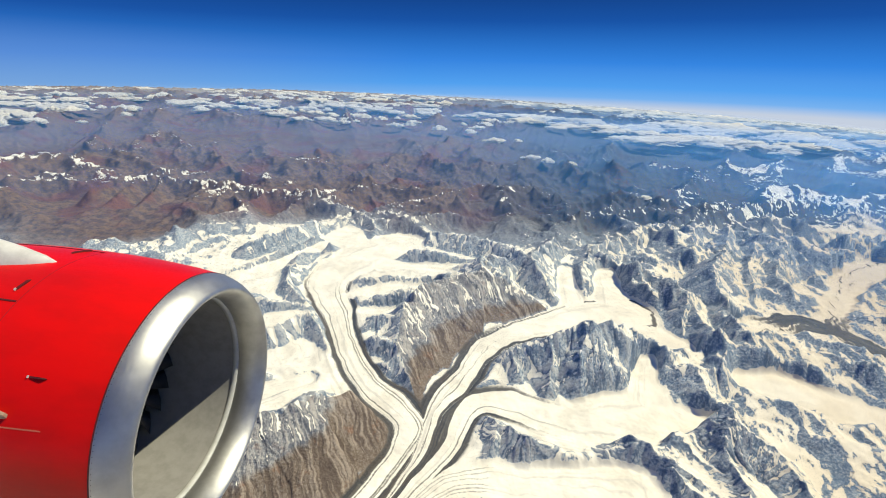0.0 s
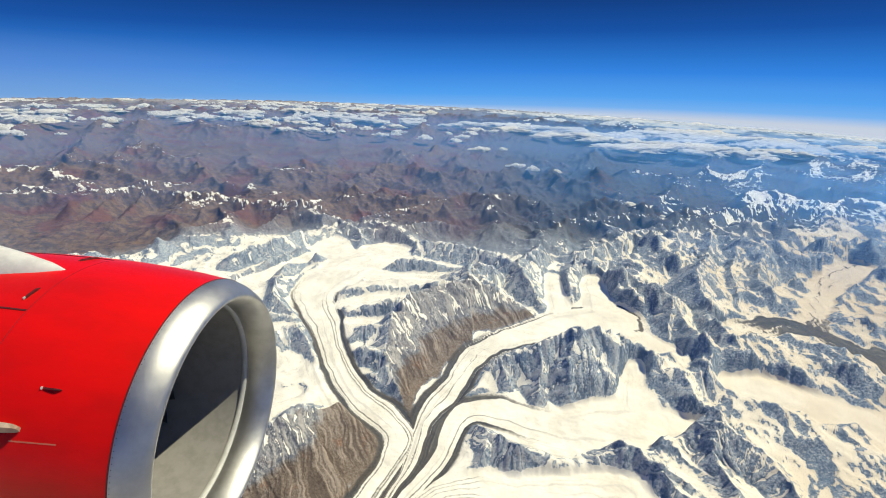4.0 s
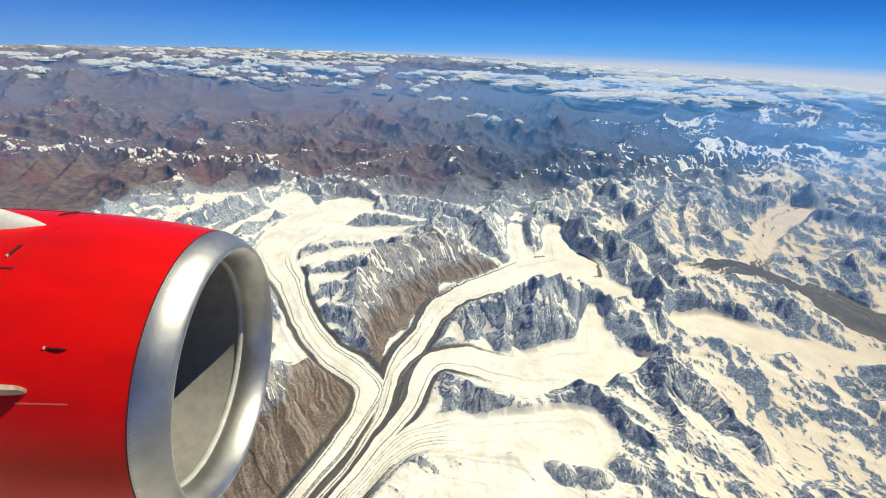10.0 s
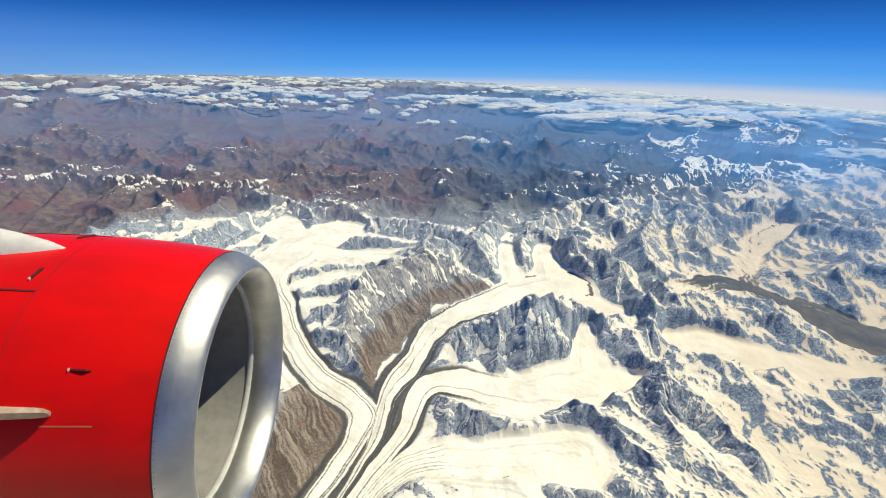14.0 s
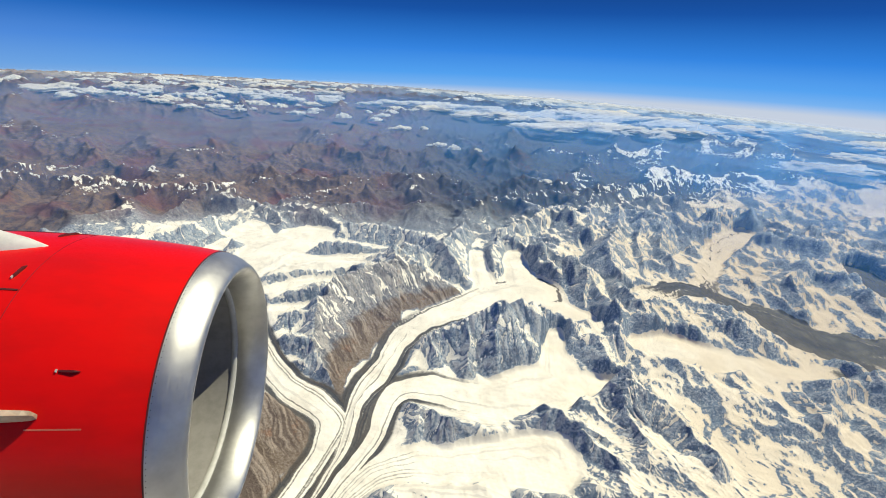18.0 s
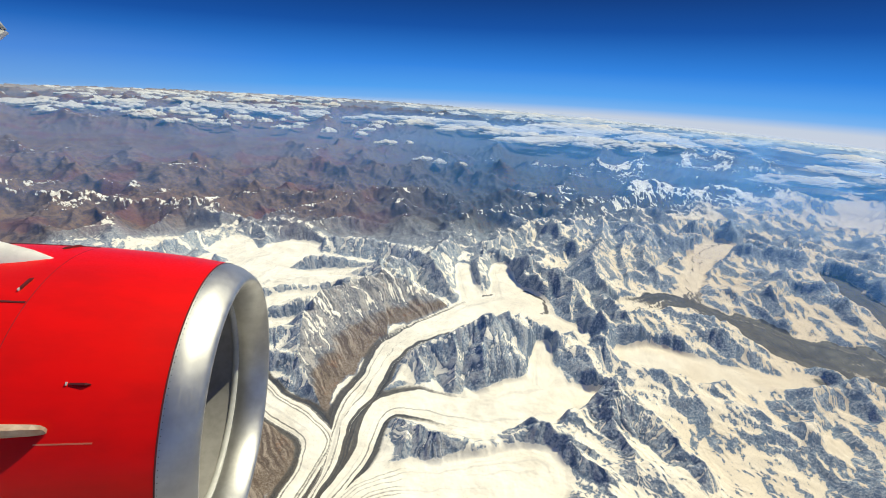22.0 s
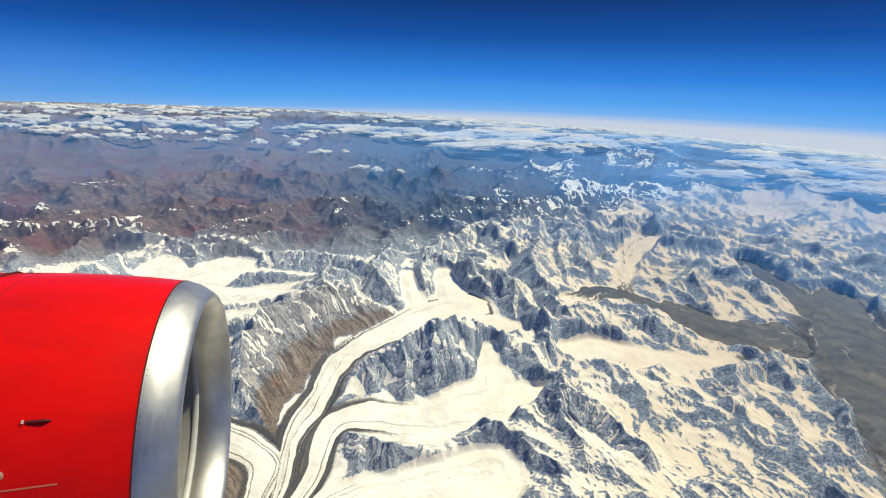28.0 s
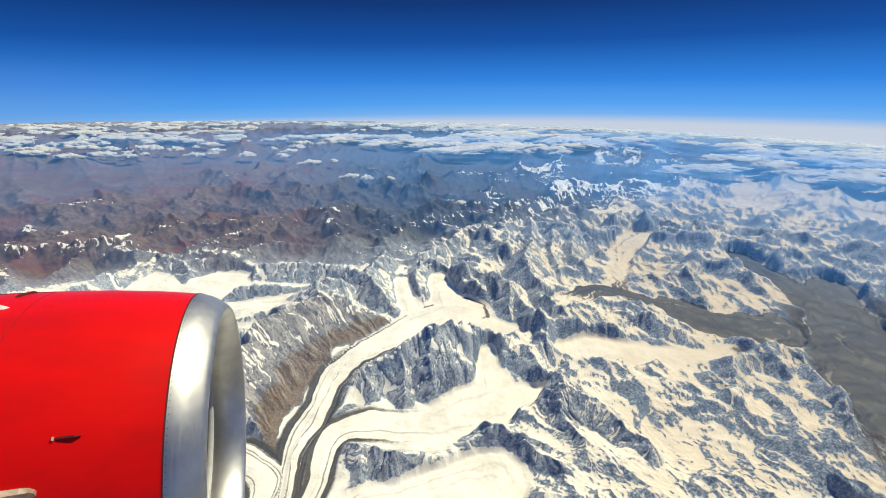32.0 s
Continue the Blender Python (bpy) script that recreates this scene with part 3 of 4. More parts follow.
        if name in ("west_branch", "middle_branch", "east_branch", "south_branch"):
            # dark bands of rubble borne along the ice, and along its banks
            w = side * v + 0.05 * ripple(s * 1.1, s * 0 + half, 7)
            down = smooth(s, 1.0, 4.0)
            for at, broad in {"west_branch": ((0.42, 0.05), (0.62, 0.035), (-0.66, 0.05), (0.97, 0.07), (-0.97, 0.07)),
                              "middle_branch": ((-0.55, 0.05), (0.86, 0.15), (0.1, 0.03), (-0.92, 0.09)),
                              "east_branch": ((0.5, 0.03),),
                              "south_branch": ((0.35, 0.05), (-0.1, 0.035), (0.62, 0.04), (-0.5, 0.03), (0.85, 0.05), (-0.8, 0.05))}[name]:
                bare = np.maximum(bare, np.exp(-((w - at) / np.maximum(broad, 0.026 / half)) ** 2) * (0.42 + 0.16 * down if name != "south_branch" else 0.52 * smooth(s, 0.9, 1.9)) * (1.6 if broad > 0.08 else 1.0))
            bare = np.maximum(bare, smooth(v, 0.93, 1.05) * (v < 2.2) * (0.26 + 0.44 * down) * smooth(-lip, 0.22, 0.02))
        elif name in ("debris_glacier", "side_stream"):
            w = side * v + 0.08 * ripple(s * 1.3, s * 0, 8)
            bare = np.maximum(smooth(s + 0.5 * w, 5.2, 7.6) if name == "debris_glacier" else smooth(s + 0.3 * w, -0.1, 1.6), 0.6 * np.exp(-((w - 0.3) / 0.12) ** 2))
            bare = bare * (0.80 + 0.6 * ripple(w * 4.5, s * 0.5, 13))
            bare = np.maximum(bare, 0.7 * np.exp(-((w + 0.45) / 0.1) ** 2)) * smooth(lip, -0.16, 0.0)
        elif name == "snow_arm":
            pass
        elif name == "snow_stream":
            bare = smooth(s, 3.0, 4.0) * smooth(lip, -0.1, 0.02)
        else:
            w = side * v + 0.12 * ripple(s * 1.1, v, 9)
            bare = smooth(lip, -0.35, 0.15) * (0.78 + 0.5 * ripple(w * 5, s * 0.6, 12))
        ripples = ripple(side * v * 5 + 0.4 * ripple(s * 0.9, v, 19), s * 0.25, 16)
        # a stream owns the points that lie deepest in it
        win = lip > inside[near]
        idx = near[win]
        inside[idx], flow[idx] = lip[win], ripples[win]
        if "branch" in name or name == "snow_arm":
            debris[idx] = bare[win]
        else:
            debris[near] = np.maximum(debris[near], bare)
        flat = smooth(lip, -0.11 if name == "snow_arm" else -0.19, 0.03) * (0.85 if name == "snow_arm" else 1.0)
        trough[near] = np.maximum(trough[near], flat)
    rise = rise * (1 - trough) + trough * (0.012 * np.clip(inside * 6, -1, 1) + 0.006 * rough(x * 9, y * 9, 3, 99))
    gravel = trough * smooth(x, 8.6, 9.6) * debris
    z = base + rise + gravel * (0.05 * rough(x * 1.5, y * 1.5, 5, 57) + 0.02)
    return z, rise, arid, debris, trough, inside, plains, dist, flute * smooth(peak, 0.0, 0.12), scree, east * (spurs - 0.35), rill, flow


def land():
    columns, back, rings = 1060, 90, np.concatenate((np.geomspace(0.02, 0.5, 8)[:-1], np.linspace(0.5, 5.0, 70)[:-1], np.geomspace(5.0, 8.5, 400)[:-1], np.geomspace(8.5, 172.0, 700)))
    front = np.linspace(-55, 54, columns)
    theta = np.radians(np.concatenate((front, np.linspace(54, 305, back + 2)[1:-1])))
    n, k = len(theta), len(rings)
    rr, tt = np.meshgrid(rings, theta, indexing="ij")
    x, y = (2.4 + rr * np.sin(tt)).ravel(), (-1.5 + rr * np.cos(tt)).ravel()
    z, rise, arid, debris, trough, inside, plains, dist, gully, scree, spur, rill, flow = terrain(x, y)
    zz = z.reshape(k, n)
    dr = np.gradient(zz, axis=0) / np.gradient(rings)[:, None]
    dt = (np.roll(zz, -1, 1) - np.roll(zz, 1, 1)) / (rr * ((np.roll(theta, -1) - np.roll(theta, 1)) % (2 * np.pi))[None, :])
    gx = (dr * np.sin(tt) + dt * np.cos(tt)).ravel()
    slope = np.hypot(dr, dt).ravel()
    shade = gx / (slope + 0.15)
    # snow stays on gentle ground and on high ground, and slips off steep faces
    line = 0.03 + 0.34 * arid + 0.14 * arid * smooth(x - 0.15 * y, 1.5, -2.0) * smooth(y, 15.0, 16.5) + 0.10 * smooth(dist, 30, 70)
    snow = 0.60 + 0.85 * (0.52 - slope) - (0.30 + 0.28 * smooth(x, 3.5, 5.0)) * shade * smooth(x, 1.5, 4.0) * smooth(dist, 34, 16) * (1 - 0.6 * arid) + np.clip((rise - line) * 1.6, -0.9, 0.12 + 0.12 * arid) - 1.35 * gully - 0.60 * rill - 0.6 * gully * scree - 0.80 * scree + 2.2 * scree * np.clip(-rill - 0.06, 0, 0.4) * smooth(rise, 0.12, 0.28) - 0.10 * smooth(slope, 0.3, 0.6) - 0.22 * spur * np.clip(shade + 0.1, 0, 1)
    snow = snow - 0.16 * smooth(dist, 10.5, 12.5) * smooth(x, 10.0, 8.0)
    lies = smooth(trough, 0.25, 0.9)
    snow = snow * (1 - lies) + 0.95 * lies - 0.5 * arid * (1 - 0.85 * smooth((x - 2.4) / dist, 0.25, 0.42) * smooth(dist, 42, 30)) - 1.2 * plains + 0.52 * arid * smooth(rise, 0.36, 0.56) * smooth(x, 0.0, -1.5) * smooth(y, 17.0, 15.5)
    low = scree * smooth(0.23 + 0.10 * smooth(6.5 - y, 0, 0.4) * smooth(0.6 - x, 0, 0.4) - rise + 0.05 * rough(x * 2.5, y * 2.5, 4, 55), 0.0, 0.10)
    low = np.maximum(low, smooth(trough, 0.02, 0.3) * smooth(x, 1.6, 1.0) * smooth(x, 0.0, 0.4) * smooth(6.6 - y, 0, 0.5))
    low = np.maximum(low, smooth(x - 9.1 - 0.6 * (y - 4.5) + 0.3 * rough(x, y, 3, 211), 0, 0.6) * smooth(9.6 - y, 0, 1) * smooth(0.36 - rise, 0, 0.12))
    earth = np.maximum(low, 0.5 * scree) * (1 - smooth(trough, 0.55, 0.95))
    snow = snow - 1.5 * low * (1 - smooth(trough, 0.55, 0.95)) - 0.10 * smooth(x, 4.5, 8.0) * smooth(dist, 12.5, 9.5) * (1 - lies) * (1 - earth)
    me = bpy.data.meshes.new("ground")
    me.vertices.add(k * n)
    xyz = np.stack((x, y, z - (x * x + y * y) / (2 * GLOBE)), 1)
    me.vertices.foreach_set("co", xyz.ravel().astype(np.float32))
    i, j = np.meshgrid(np.arange(k - 1), np.arange(n), indexing="ij")
    j2 = (j + 1) % n
    quads = np.stack((i * n + j, i * n + j2, (i + 1) * n + j2, (i + 1) * n + j), -1).reshape(-1, 4)
    quads = quads[:, ::-1]
    me.loops.add(quads.size)
    me.polygons.add(len(quads))
    me.loops.foreach_set("vertex_index", quads.ravel().astype(np.int32))
    me.polygons.foreach_set("loop_start", (np.arange(len(quads)) * 4).astype(np.int32))
    me.polygons.foreach_set("use_smooth", np.ones(len(quads), dtype=bool))
    me.update(calc_edges=True)
    for name, values in (("snow", snow), ("arid", arid), ("debris", debris), ("earth", earth), ("rib", 0.75 * gully + 0.55 * rill), ("flow", flow), ("warm", smooth(x + 0.8 * rough(x * 0.5, y * 0.5, 3, 79), 5.5, 11.0) * (1 - arid)), ("haze_tint", smooth((x - 2.4) / dist, -0.22, 0.12)), ("east_tint", smooth(x + 0.5 * rough(x * 0.6, y * 0.6, 3, 77), 2.8, 7.0) * (1 - arid))):
        me.attributes.new(name, "FLOAT", "POINT").data.foreach_set("value", np.asarray(values, dtype=np.float32))
    me.materials.append(LAND)
    ob = new("ground", me)
    ob.matrix_world = Matrix.Scale(MODEL, 4)
    return tagged(ob, "snowy mountain ranges with glaciers, rock faces and dry brown valleys", "mountains", kind="structure")


land()


# ---- the air: veils of haze and clouds ----
def on_globe(x, y):
    return -(x * x + y * y) / (2 * GLOBE)


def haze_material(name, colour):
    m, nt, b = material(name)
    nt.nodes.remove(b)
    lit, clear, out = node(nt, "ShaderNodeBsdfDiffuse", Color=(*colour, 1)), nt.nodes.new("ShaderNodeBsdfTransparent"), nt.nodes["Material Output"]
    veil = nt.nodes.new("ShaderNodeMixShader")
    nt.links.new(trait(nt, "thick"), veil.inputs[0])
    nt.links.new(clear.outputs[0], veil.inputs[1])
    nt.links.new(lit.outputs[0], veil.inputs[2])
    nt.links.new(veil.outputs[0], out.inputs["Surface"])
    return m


# the blue and cream of light scattered in air, put into the sheets' colours
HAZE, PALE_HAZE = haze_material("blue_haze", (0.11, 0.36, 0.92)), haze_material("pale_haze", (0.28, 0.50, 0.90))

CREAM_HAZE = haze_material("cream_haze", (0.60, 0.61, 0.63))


def haze_veil(radius, thick, tall):
    """One tinted sheet standing in for hazy air, thickest a little above the valleys and thinning upwards."""
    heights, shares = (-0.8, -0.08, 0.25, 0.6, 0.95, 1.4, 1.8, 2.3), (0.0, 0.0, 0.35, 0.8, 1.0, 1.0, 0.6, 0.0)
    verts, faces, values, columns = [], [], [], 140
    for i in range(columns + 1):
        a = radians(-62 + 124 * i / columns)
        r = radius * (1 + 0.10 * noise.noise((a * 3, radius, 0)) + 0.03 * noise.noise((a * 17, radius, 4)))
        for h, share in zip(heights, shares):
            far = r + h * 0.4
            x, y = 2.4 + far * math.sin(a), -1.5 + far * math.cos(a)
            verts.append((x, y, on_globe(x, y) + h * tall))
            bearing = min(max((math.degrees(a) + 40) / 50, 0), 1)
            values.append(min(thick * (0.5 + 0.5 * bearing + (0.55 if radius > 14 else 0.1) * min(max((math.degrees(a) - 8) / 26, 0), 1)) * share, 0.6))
    k = len(heights)
    for i in range(columns):
        for j in range(k - 1):
            faces.append((i * k + j, (i + 1) * k + j, (i + 1) * k + j + 1, i * k + j + 1))
    me = bpy.data.meshes.new("haze")
    me.from_pydata(verts, [], faces)
    me.attributes.new("thick", "FLOAT", "POINT").data.foreach_set("value", values)
    me.polygons.foreach_set("use_smooth", [True] * len(faces))
    me.normals_split_custom_set_from_vertices([(0, 0, 1)] * len(verts))
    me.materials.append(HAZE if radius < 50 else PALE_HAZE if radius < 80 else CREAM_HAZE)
    ob = new("haze", me)
    ob.matrix_world = Matrix.Scale(MODEL, 4)
    return tagged(ob, "thin blue haze hanging over the far ranges", "haze", kind="stuff")


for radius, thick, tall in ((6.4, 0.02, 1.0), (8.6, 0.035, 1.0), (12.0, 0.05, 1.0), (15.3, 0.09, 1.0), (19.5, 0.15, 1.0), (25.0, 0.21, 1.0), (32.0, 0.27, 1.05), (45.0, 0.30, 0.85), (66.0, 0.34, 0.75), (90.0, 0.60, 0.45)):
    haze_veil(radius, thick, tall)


def cloud_material():
    m, nt, b = material("cloud_white")
    puff = grain(nt, 3.0, 7, 0.65)
    nt.links.new(mixed(nt, (0.93, 0.89, 0.83), (0.98, 0.95, 0.90), step(nt, puff, 0.35, 0.65)), b.inputs["Base Color"])
    b.inputs["Roughness"].default_value = 1.0
    b.inputs["Specular IOR Level"].default_value = 0.0
    # light soaks through the billows
    soak, both = node(nt, "ShaderNodeBsdfTranslucent", Color=(0.92, 0.91, 0.90, 1)), node(nt, "ShaderNodeMixShader", Fac=0.45)
    nt.links.new(b.outputs[0], both.inputs[1])
    nt.links.new(soak.outputs[0], both.inputs[2])
    nt.links.new(both.outputs[0], nt.nodes["Material Output"].inputs["Surface"])
    return m


CLOUD = cloud_material()


def cloud_mesh(seed, breadth, depth, tall, fine=4):
    """One billowing heap on a flat base, with an uneven outline."""
    bm, off = bmesh.new(), Vector((seed * 13.7, seed * 5.1, 0))
    bmesh.ops.create_icosphere(bm, subdivisions=fine, radius=1)
    for v in bm.verts:
        d = v.co.normalized()
        p = Vector((d.x * breadth, d.y * depth, d.z * tall)) * 2.2 + off
        lump = 0.75 + 0.55 * noise.noise(p * 0.8) + 0.55 * abs(noise.noise(p * 1.7)) + 0.38 * abs(noise.noise(p * 3.9)) + 0.22 * abs(noise.noise(p * 8.5)) + 0.10 * abs(noise.noise(p * 18))
        v.co = Vector((d.x * breadth * lump, d.y * depth * lump, d.z * tall * lump * 1.3)) * 0.5
        if v.co.z < 0:
            v.co.z *= 0.12
    for f in bm.faces:
        f.smooth = True
    me = bpy.data.meshes.new("cloud")
    bm.to_mesh(me)
    bm.free()
    me.materials.append(CLOUD)
    # normals bent upwards to brighten the sides, in place of light scattered within
    me.normals_split_custom_set_from_vertices([(v.normal * 0.55 + Vector((0.1, 0, 0.75))).normalized() for v in me.vertices])
    return me


HEAPS = [cloud_mesh(*row) for row in ((1, 1.0, 0.8, 0.42), (2, 1.4, 0.8, 0.42), (3, 2.0, 0.9, 0.42), (4, 2.8, 1.0, 0.42), (5, 0.8, 0.6, 0.40), (6, 2.3, 1.2, 0.36), (7, 1.7, 1.0, 0.45))]
sky_rng = random.Random(12)


def cloud(x, y, size, kind=None, height=0.40):
    me = HEAPS[sky_rng.randrange(4) if kind is None else kind]
    ob = new("cloud", me)
    ob.matrix_world = Matrix.Scale(MODEL, 4) @ pose(x, y, on_globe(x, y) + height, 0, 0, sky_rng.uniform(-25, 25)) @ Matrix.Diagonal((size, size, min(size * 0.95, 0.40 + size * 0.40), 1))
    big = size > 3
    return tagged(ob, "broad bank of white cumulus cloud over far ranges" if big else "small white cumulus cloud drifting over brown ranges", "cloud", "cumulus clouds")


# single small clouds over the brown country
for x, y, size, kind in ((-4.48, 34.04, 1.0, 0), (-0.15, 29.78, 0.75, 1), (2.17, 24.73, 0.55, 1), (3.02, 24.18, 0.60, 0), (4.13, 23.9, 0.45, 4), (6.43, 18.12, 0.42, 4), (7.26, 16.85, 0.22, 4), (-2.2, 33.2, 0.8, 4), (1.2, 30.6, 0.5, 4), (23.63, 26.36, 2.0, 3), (25.9, 27.0, 1.6, 2)):
    cloud(x, y, size, kind)


def cloud_field(count, angles, reach, sizes, kinds):
    """Scattered clouds: between two bearings and two distances, growing with distance."""
    for _ in range(count):
        a, r = radians(sky_rng.uniform(*angles)), sky_rng.uniform(*reach)
        x, y = 2.4 + r * math.sin(a), -1.5 + r * math.cos(a)
        if noise.noise((x * 0.06, y * 0.06, 3.3)) < -0.12:
            continue
        cloud(x, y, sky_rng.uniform(*sizes) * r / 40, sky_rng.choice(kinds), sky_rng.uniform(0.35, 0.55))


cloud_field(70, (-56, -4), (36, 48), (0.45, 1.15), (0, 1, 2, 4))
cloud_field(95, (-56, 4), (46, 70), (0.5, 1.25), (0, 1, 2, 3, 6))
cloud_field(55, (-4, 14), (41, 56), (0.6, 1.5), (1, 2, 3, 6))
cloud_field(75, (10, 54), (36, 44), (0.7, 1.7), (1, 2, 3, 5, 6))
cloud_field(60, (14, 54), (43, 62), (0.8, 1.9), (2, 3, 5, 6))


def far_clouds(count):
    """Puffs and banks towards the horizon, too far off to tell one cloud from the next."""
    heap = cloud_mesh(8, 1.8, 1.0, 0.42, 3)
    base = np.empty(len(heap.vertices) * 3)
    heap.vertices.foreach_get("co", base)
    base, verts = base.reshape(-1, 3), []
    corner = np.array([tuple(p.vertices) for p in heap.polygons])
    while len(verts) < count:
        u = sky_rng.random()
        a, r = radians(sky_rng.uniform(-56, 56)), 52 + 52 * u ** 0.8
        x, y = 2.4 + r * math.sin(a), -1.5 + r * math.cos(a)
        if noise.noise((x * 0.05, y * 0.05, 8.1)) < -0.05 - 0.2 * (a > 0):
            continue
        size, f = sky_rng.uniform(0.3, 1.25) * r / 48, sky_rng.uniform(-0.4, 0.4) + math.pi * sky_rng.randrange(2)
        px, py = base[:, 0] * math.cos(f) - base[:, 1] * math.sin(f), base[:, 0] * math.sin(f) + base[:, 1] * math.cos(f)
        verts.append(np.stack((x + px * size, y + py * size, on_globe(x, y) + 0.40 + base[:, 2] * (0.25 + size * 0.4)), 1))
    faces = (corner[None] + (np.arange(count) * len(base))[:, None, None]).reshape(-1, 3)
    me = bpy.data.meshes.new("cloud_bank")
    me.from_pydata(np.concatenate(verts).tolist(), [], faces.tolist())
    me.polygons.foreach_set("use_smooth", [True] * len(faces))
    me.materials.append(CLOUD)
    # normals bent upwards here too, to brighten the sides
    me.normals_split_custom_set_from_vertices([(v.normal * 0.55 + Vector((0.1, 0, 0.75))).normalized() for v in me.vertices])
    bpy.data.meshes.remove(heap)
    ob = new("cloud_bank", me)
    ob.matrix_world = Matrix.Scale(MODEL, 4)
    tagged(ob, "long bank of cream white clouds along the horizon", "clouds", kind="stuff")


far_clouds(330)


# ---- the aircraft's engine beside the window ----
ENGINE_SIZE = 0.8


def part(name, bm, mat, parent, label=""):
    me = bpy.data.meshes.new(name)
    bmesh.ops.recalc_face_normals(bm, faces=bm.faces)
    bm.to_mesh(me)
    bm.free()
    me.materials.append(mat)
    ob = new(name, me)
    ob.parent = parent
    return tagged(ob, label)


def red_paint():
    m, nt, b = material("red_gloss_paint")
    dull, spots = grain(nt, 2.2, 5, 0.6, (0.4, 1, 1)), grain(nt, 60, 4, 0.6)
    nt.links.new(mixed(nt, (0.74, 0.004, 0.002), (0.58, 0.005, 0.003), step(nt, dull, 0.35, 0.7)), b.inputs["Base Color"])
    nt.links.new(step(nt, spots, 0.3, 0.8, 0.34, 0.5), b.inputs["Roughness"])
    b.inputs["Specular IOR Level"].default_value = 0.16
    b.inputs["Coat Weight"].default_value = 0.05
    b.inputs["Coat Roughness"].default_value = 0.12
    return m


def bare_metal():
    m, nt, b = material("brushed_aluminium")
    brush, blot = grain(nt, 14, 6, 0.7, (6, 1, 1)), grain(nt, 3.0, 4, 0.6)
    nt.links.new(mixed(nt, (0.44, 0.435, 0.425), (0.60, 0.595, 0.58), step(nt, blot, 0.3, 0.7)), b.inputs["Base Color"])
    nt.links.new(step(nt, brush, 0.2, 0.8, 0.40, 0.52), b.inputs["Roughness"])
    b.inputs["Metallic"].default_value = 1.0
    relief(nt, b, brush, 0.08, 0.004)
    return m


def plain_paint(name, colour, gloss, other=None):
    m, nt, b = material(name)
    wear = grain(nt, 7, 6, 0.65)
    nt.links.new(mixed(nt, colour, other or tuple(c * 0.8 for c in colour), step(nt, wear, 0.35, 0.7)), b.inputs["Base Color"])
    nt.links.new(step(nt, wear, 0.2, 0.8, gloss, gloss + 0.15), b.inputs["Roughness"])
    return m


RED, METAL = red_paint(), bare_metal()
LINER = plain_paint("pale_grey_liner", (0.26, 0.25, 0.24), 0.5)
DARK = plain_paint("dark_titanium", (0.03, 0.03, 0.035), 0.35)
SEAL = plain_paint("white_seal", (0.52, 0.52, 0.50), 0.4)
WHITE = plain_paint("warm_white_paint", (0.72, 0.70, 0.66), 0.35)
BEIGE = plain_paint("worn_beige_paint", (0.32, 0.22, 0.15), 0.45, (0.47, 0.38, 0.30))
JOINT = plain_paint("deep_red_joint", (0.34, 0.006, 0.005), 0.5)
SCUFF = plain_paint("scuffed_paint", (0.62, 0.16, 0.09), 0.5)
LINE = plain_paint("dark_red_seam", (0.10, 0.006, 0.006), 0.6)

OUTER = [(0.218, 1.2318), (0.478, 1.2671), (0.778, 1.2935), (1.078, 1.309), (1.378, 1.3145), (1.728, 1.3112), (2.128, 1.2924), (2.628, 1.2427), (3.128, 1.166), (3.628, 1.045), (4.1, 0.93)]


def skin(a):
    """The nacelle's outer radius a metres behind its front."""
    return float(np.interp(a, [p[0] for p in OUTER], [p[1] for p in OUTER]))


def turned(profile, segments=112):
    """A surface of revolution about the engine's axis, from rows of (distance aft, radius)."""
    bm, rows = bmesh.new(), []
    for a, r in profile:
        rows.append([bm.verts.new((-a, r * math.cos(2 * math.pi * k / segments), r * math.sin(2 * math.pi * k / segments))) for k in range(segments)])
    for p, q in zip(rows, rows[1:]):
        for k in range(segments):
            bm.faces.new((p[k], p[k - 1], q[k - 1], q[k])).smooth = True
    return bm


def finer(profile, times=2):
    return [p for p in rounded([(a, r, 0) for a, r in profile], times)]


def spot(a, phi, lift=0.0):
    """A place on the nacelle's skin: a metres aft, phi degrees round (180 faces the cabin, 90 is up)."""
    r, f = skin(a) + lift, radians(phi)
    return Vector((-a, r * math.cos(f), r * math.sin(f)))


def strip(points, width, across, thick=0.004):
    """A thin raised band along the points; across gives the way of its width at each."""
    bm, rows = bmesh.new(), []
    for p in points:
        out = Vector((0, p.y, p.z)).normalized()
        w = across(p).normalized() * width / 2
        rows.append([bm.verts.new(p - w - out * 0.01), bm.verts.new(p - w + out * thick), bm.verts.new(p + w + out * thick), bm.verts.new(p + w - out * 0.01)])
    for p, q in zip(rows, rows[1:]):
        for k in range(3):
            bm.faces.new((p[k], p[k + 1], q[k + 1], q[k]))
    return bm


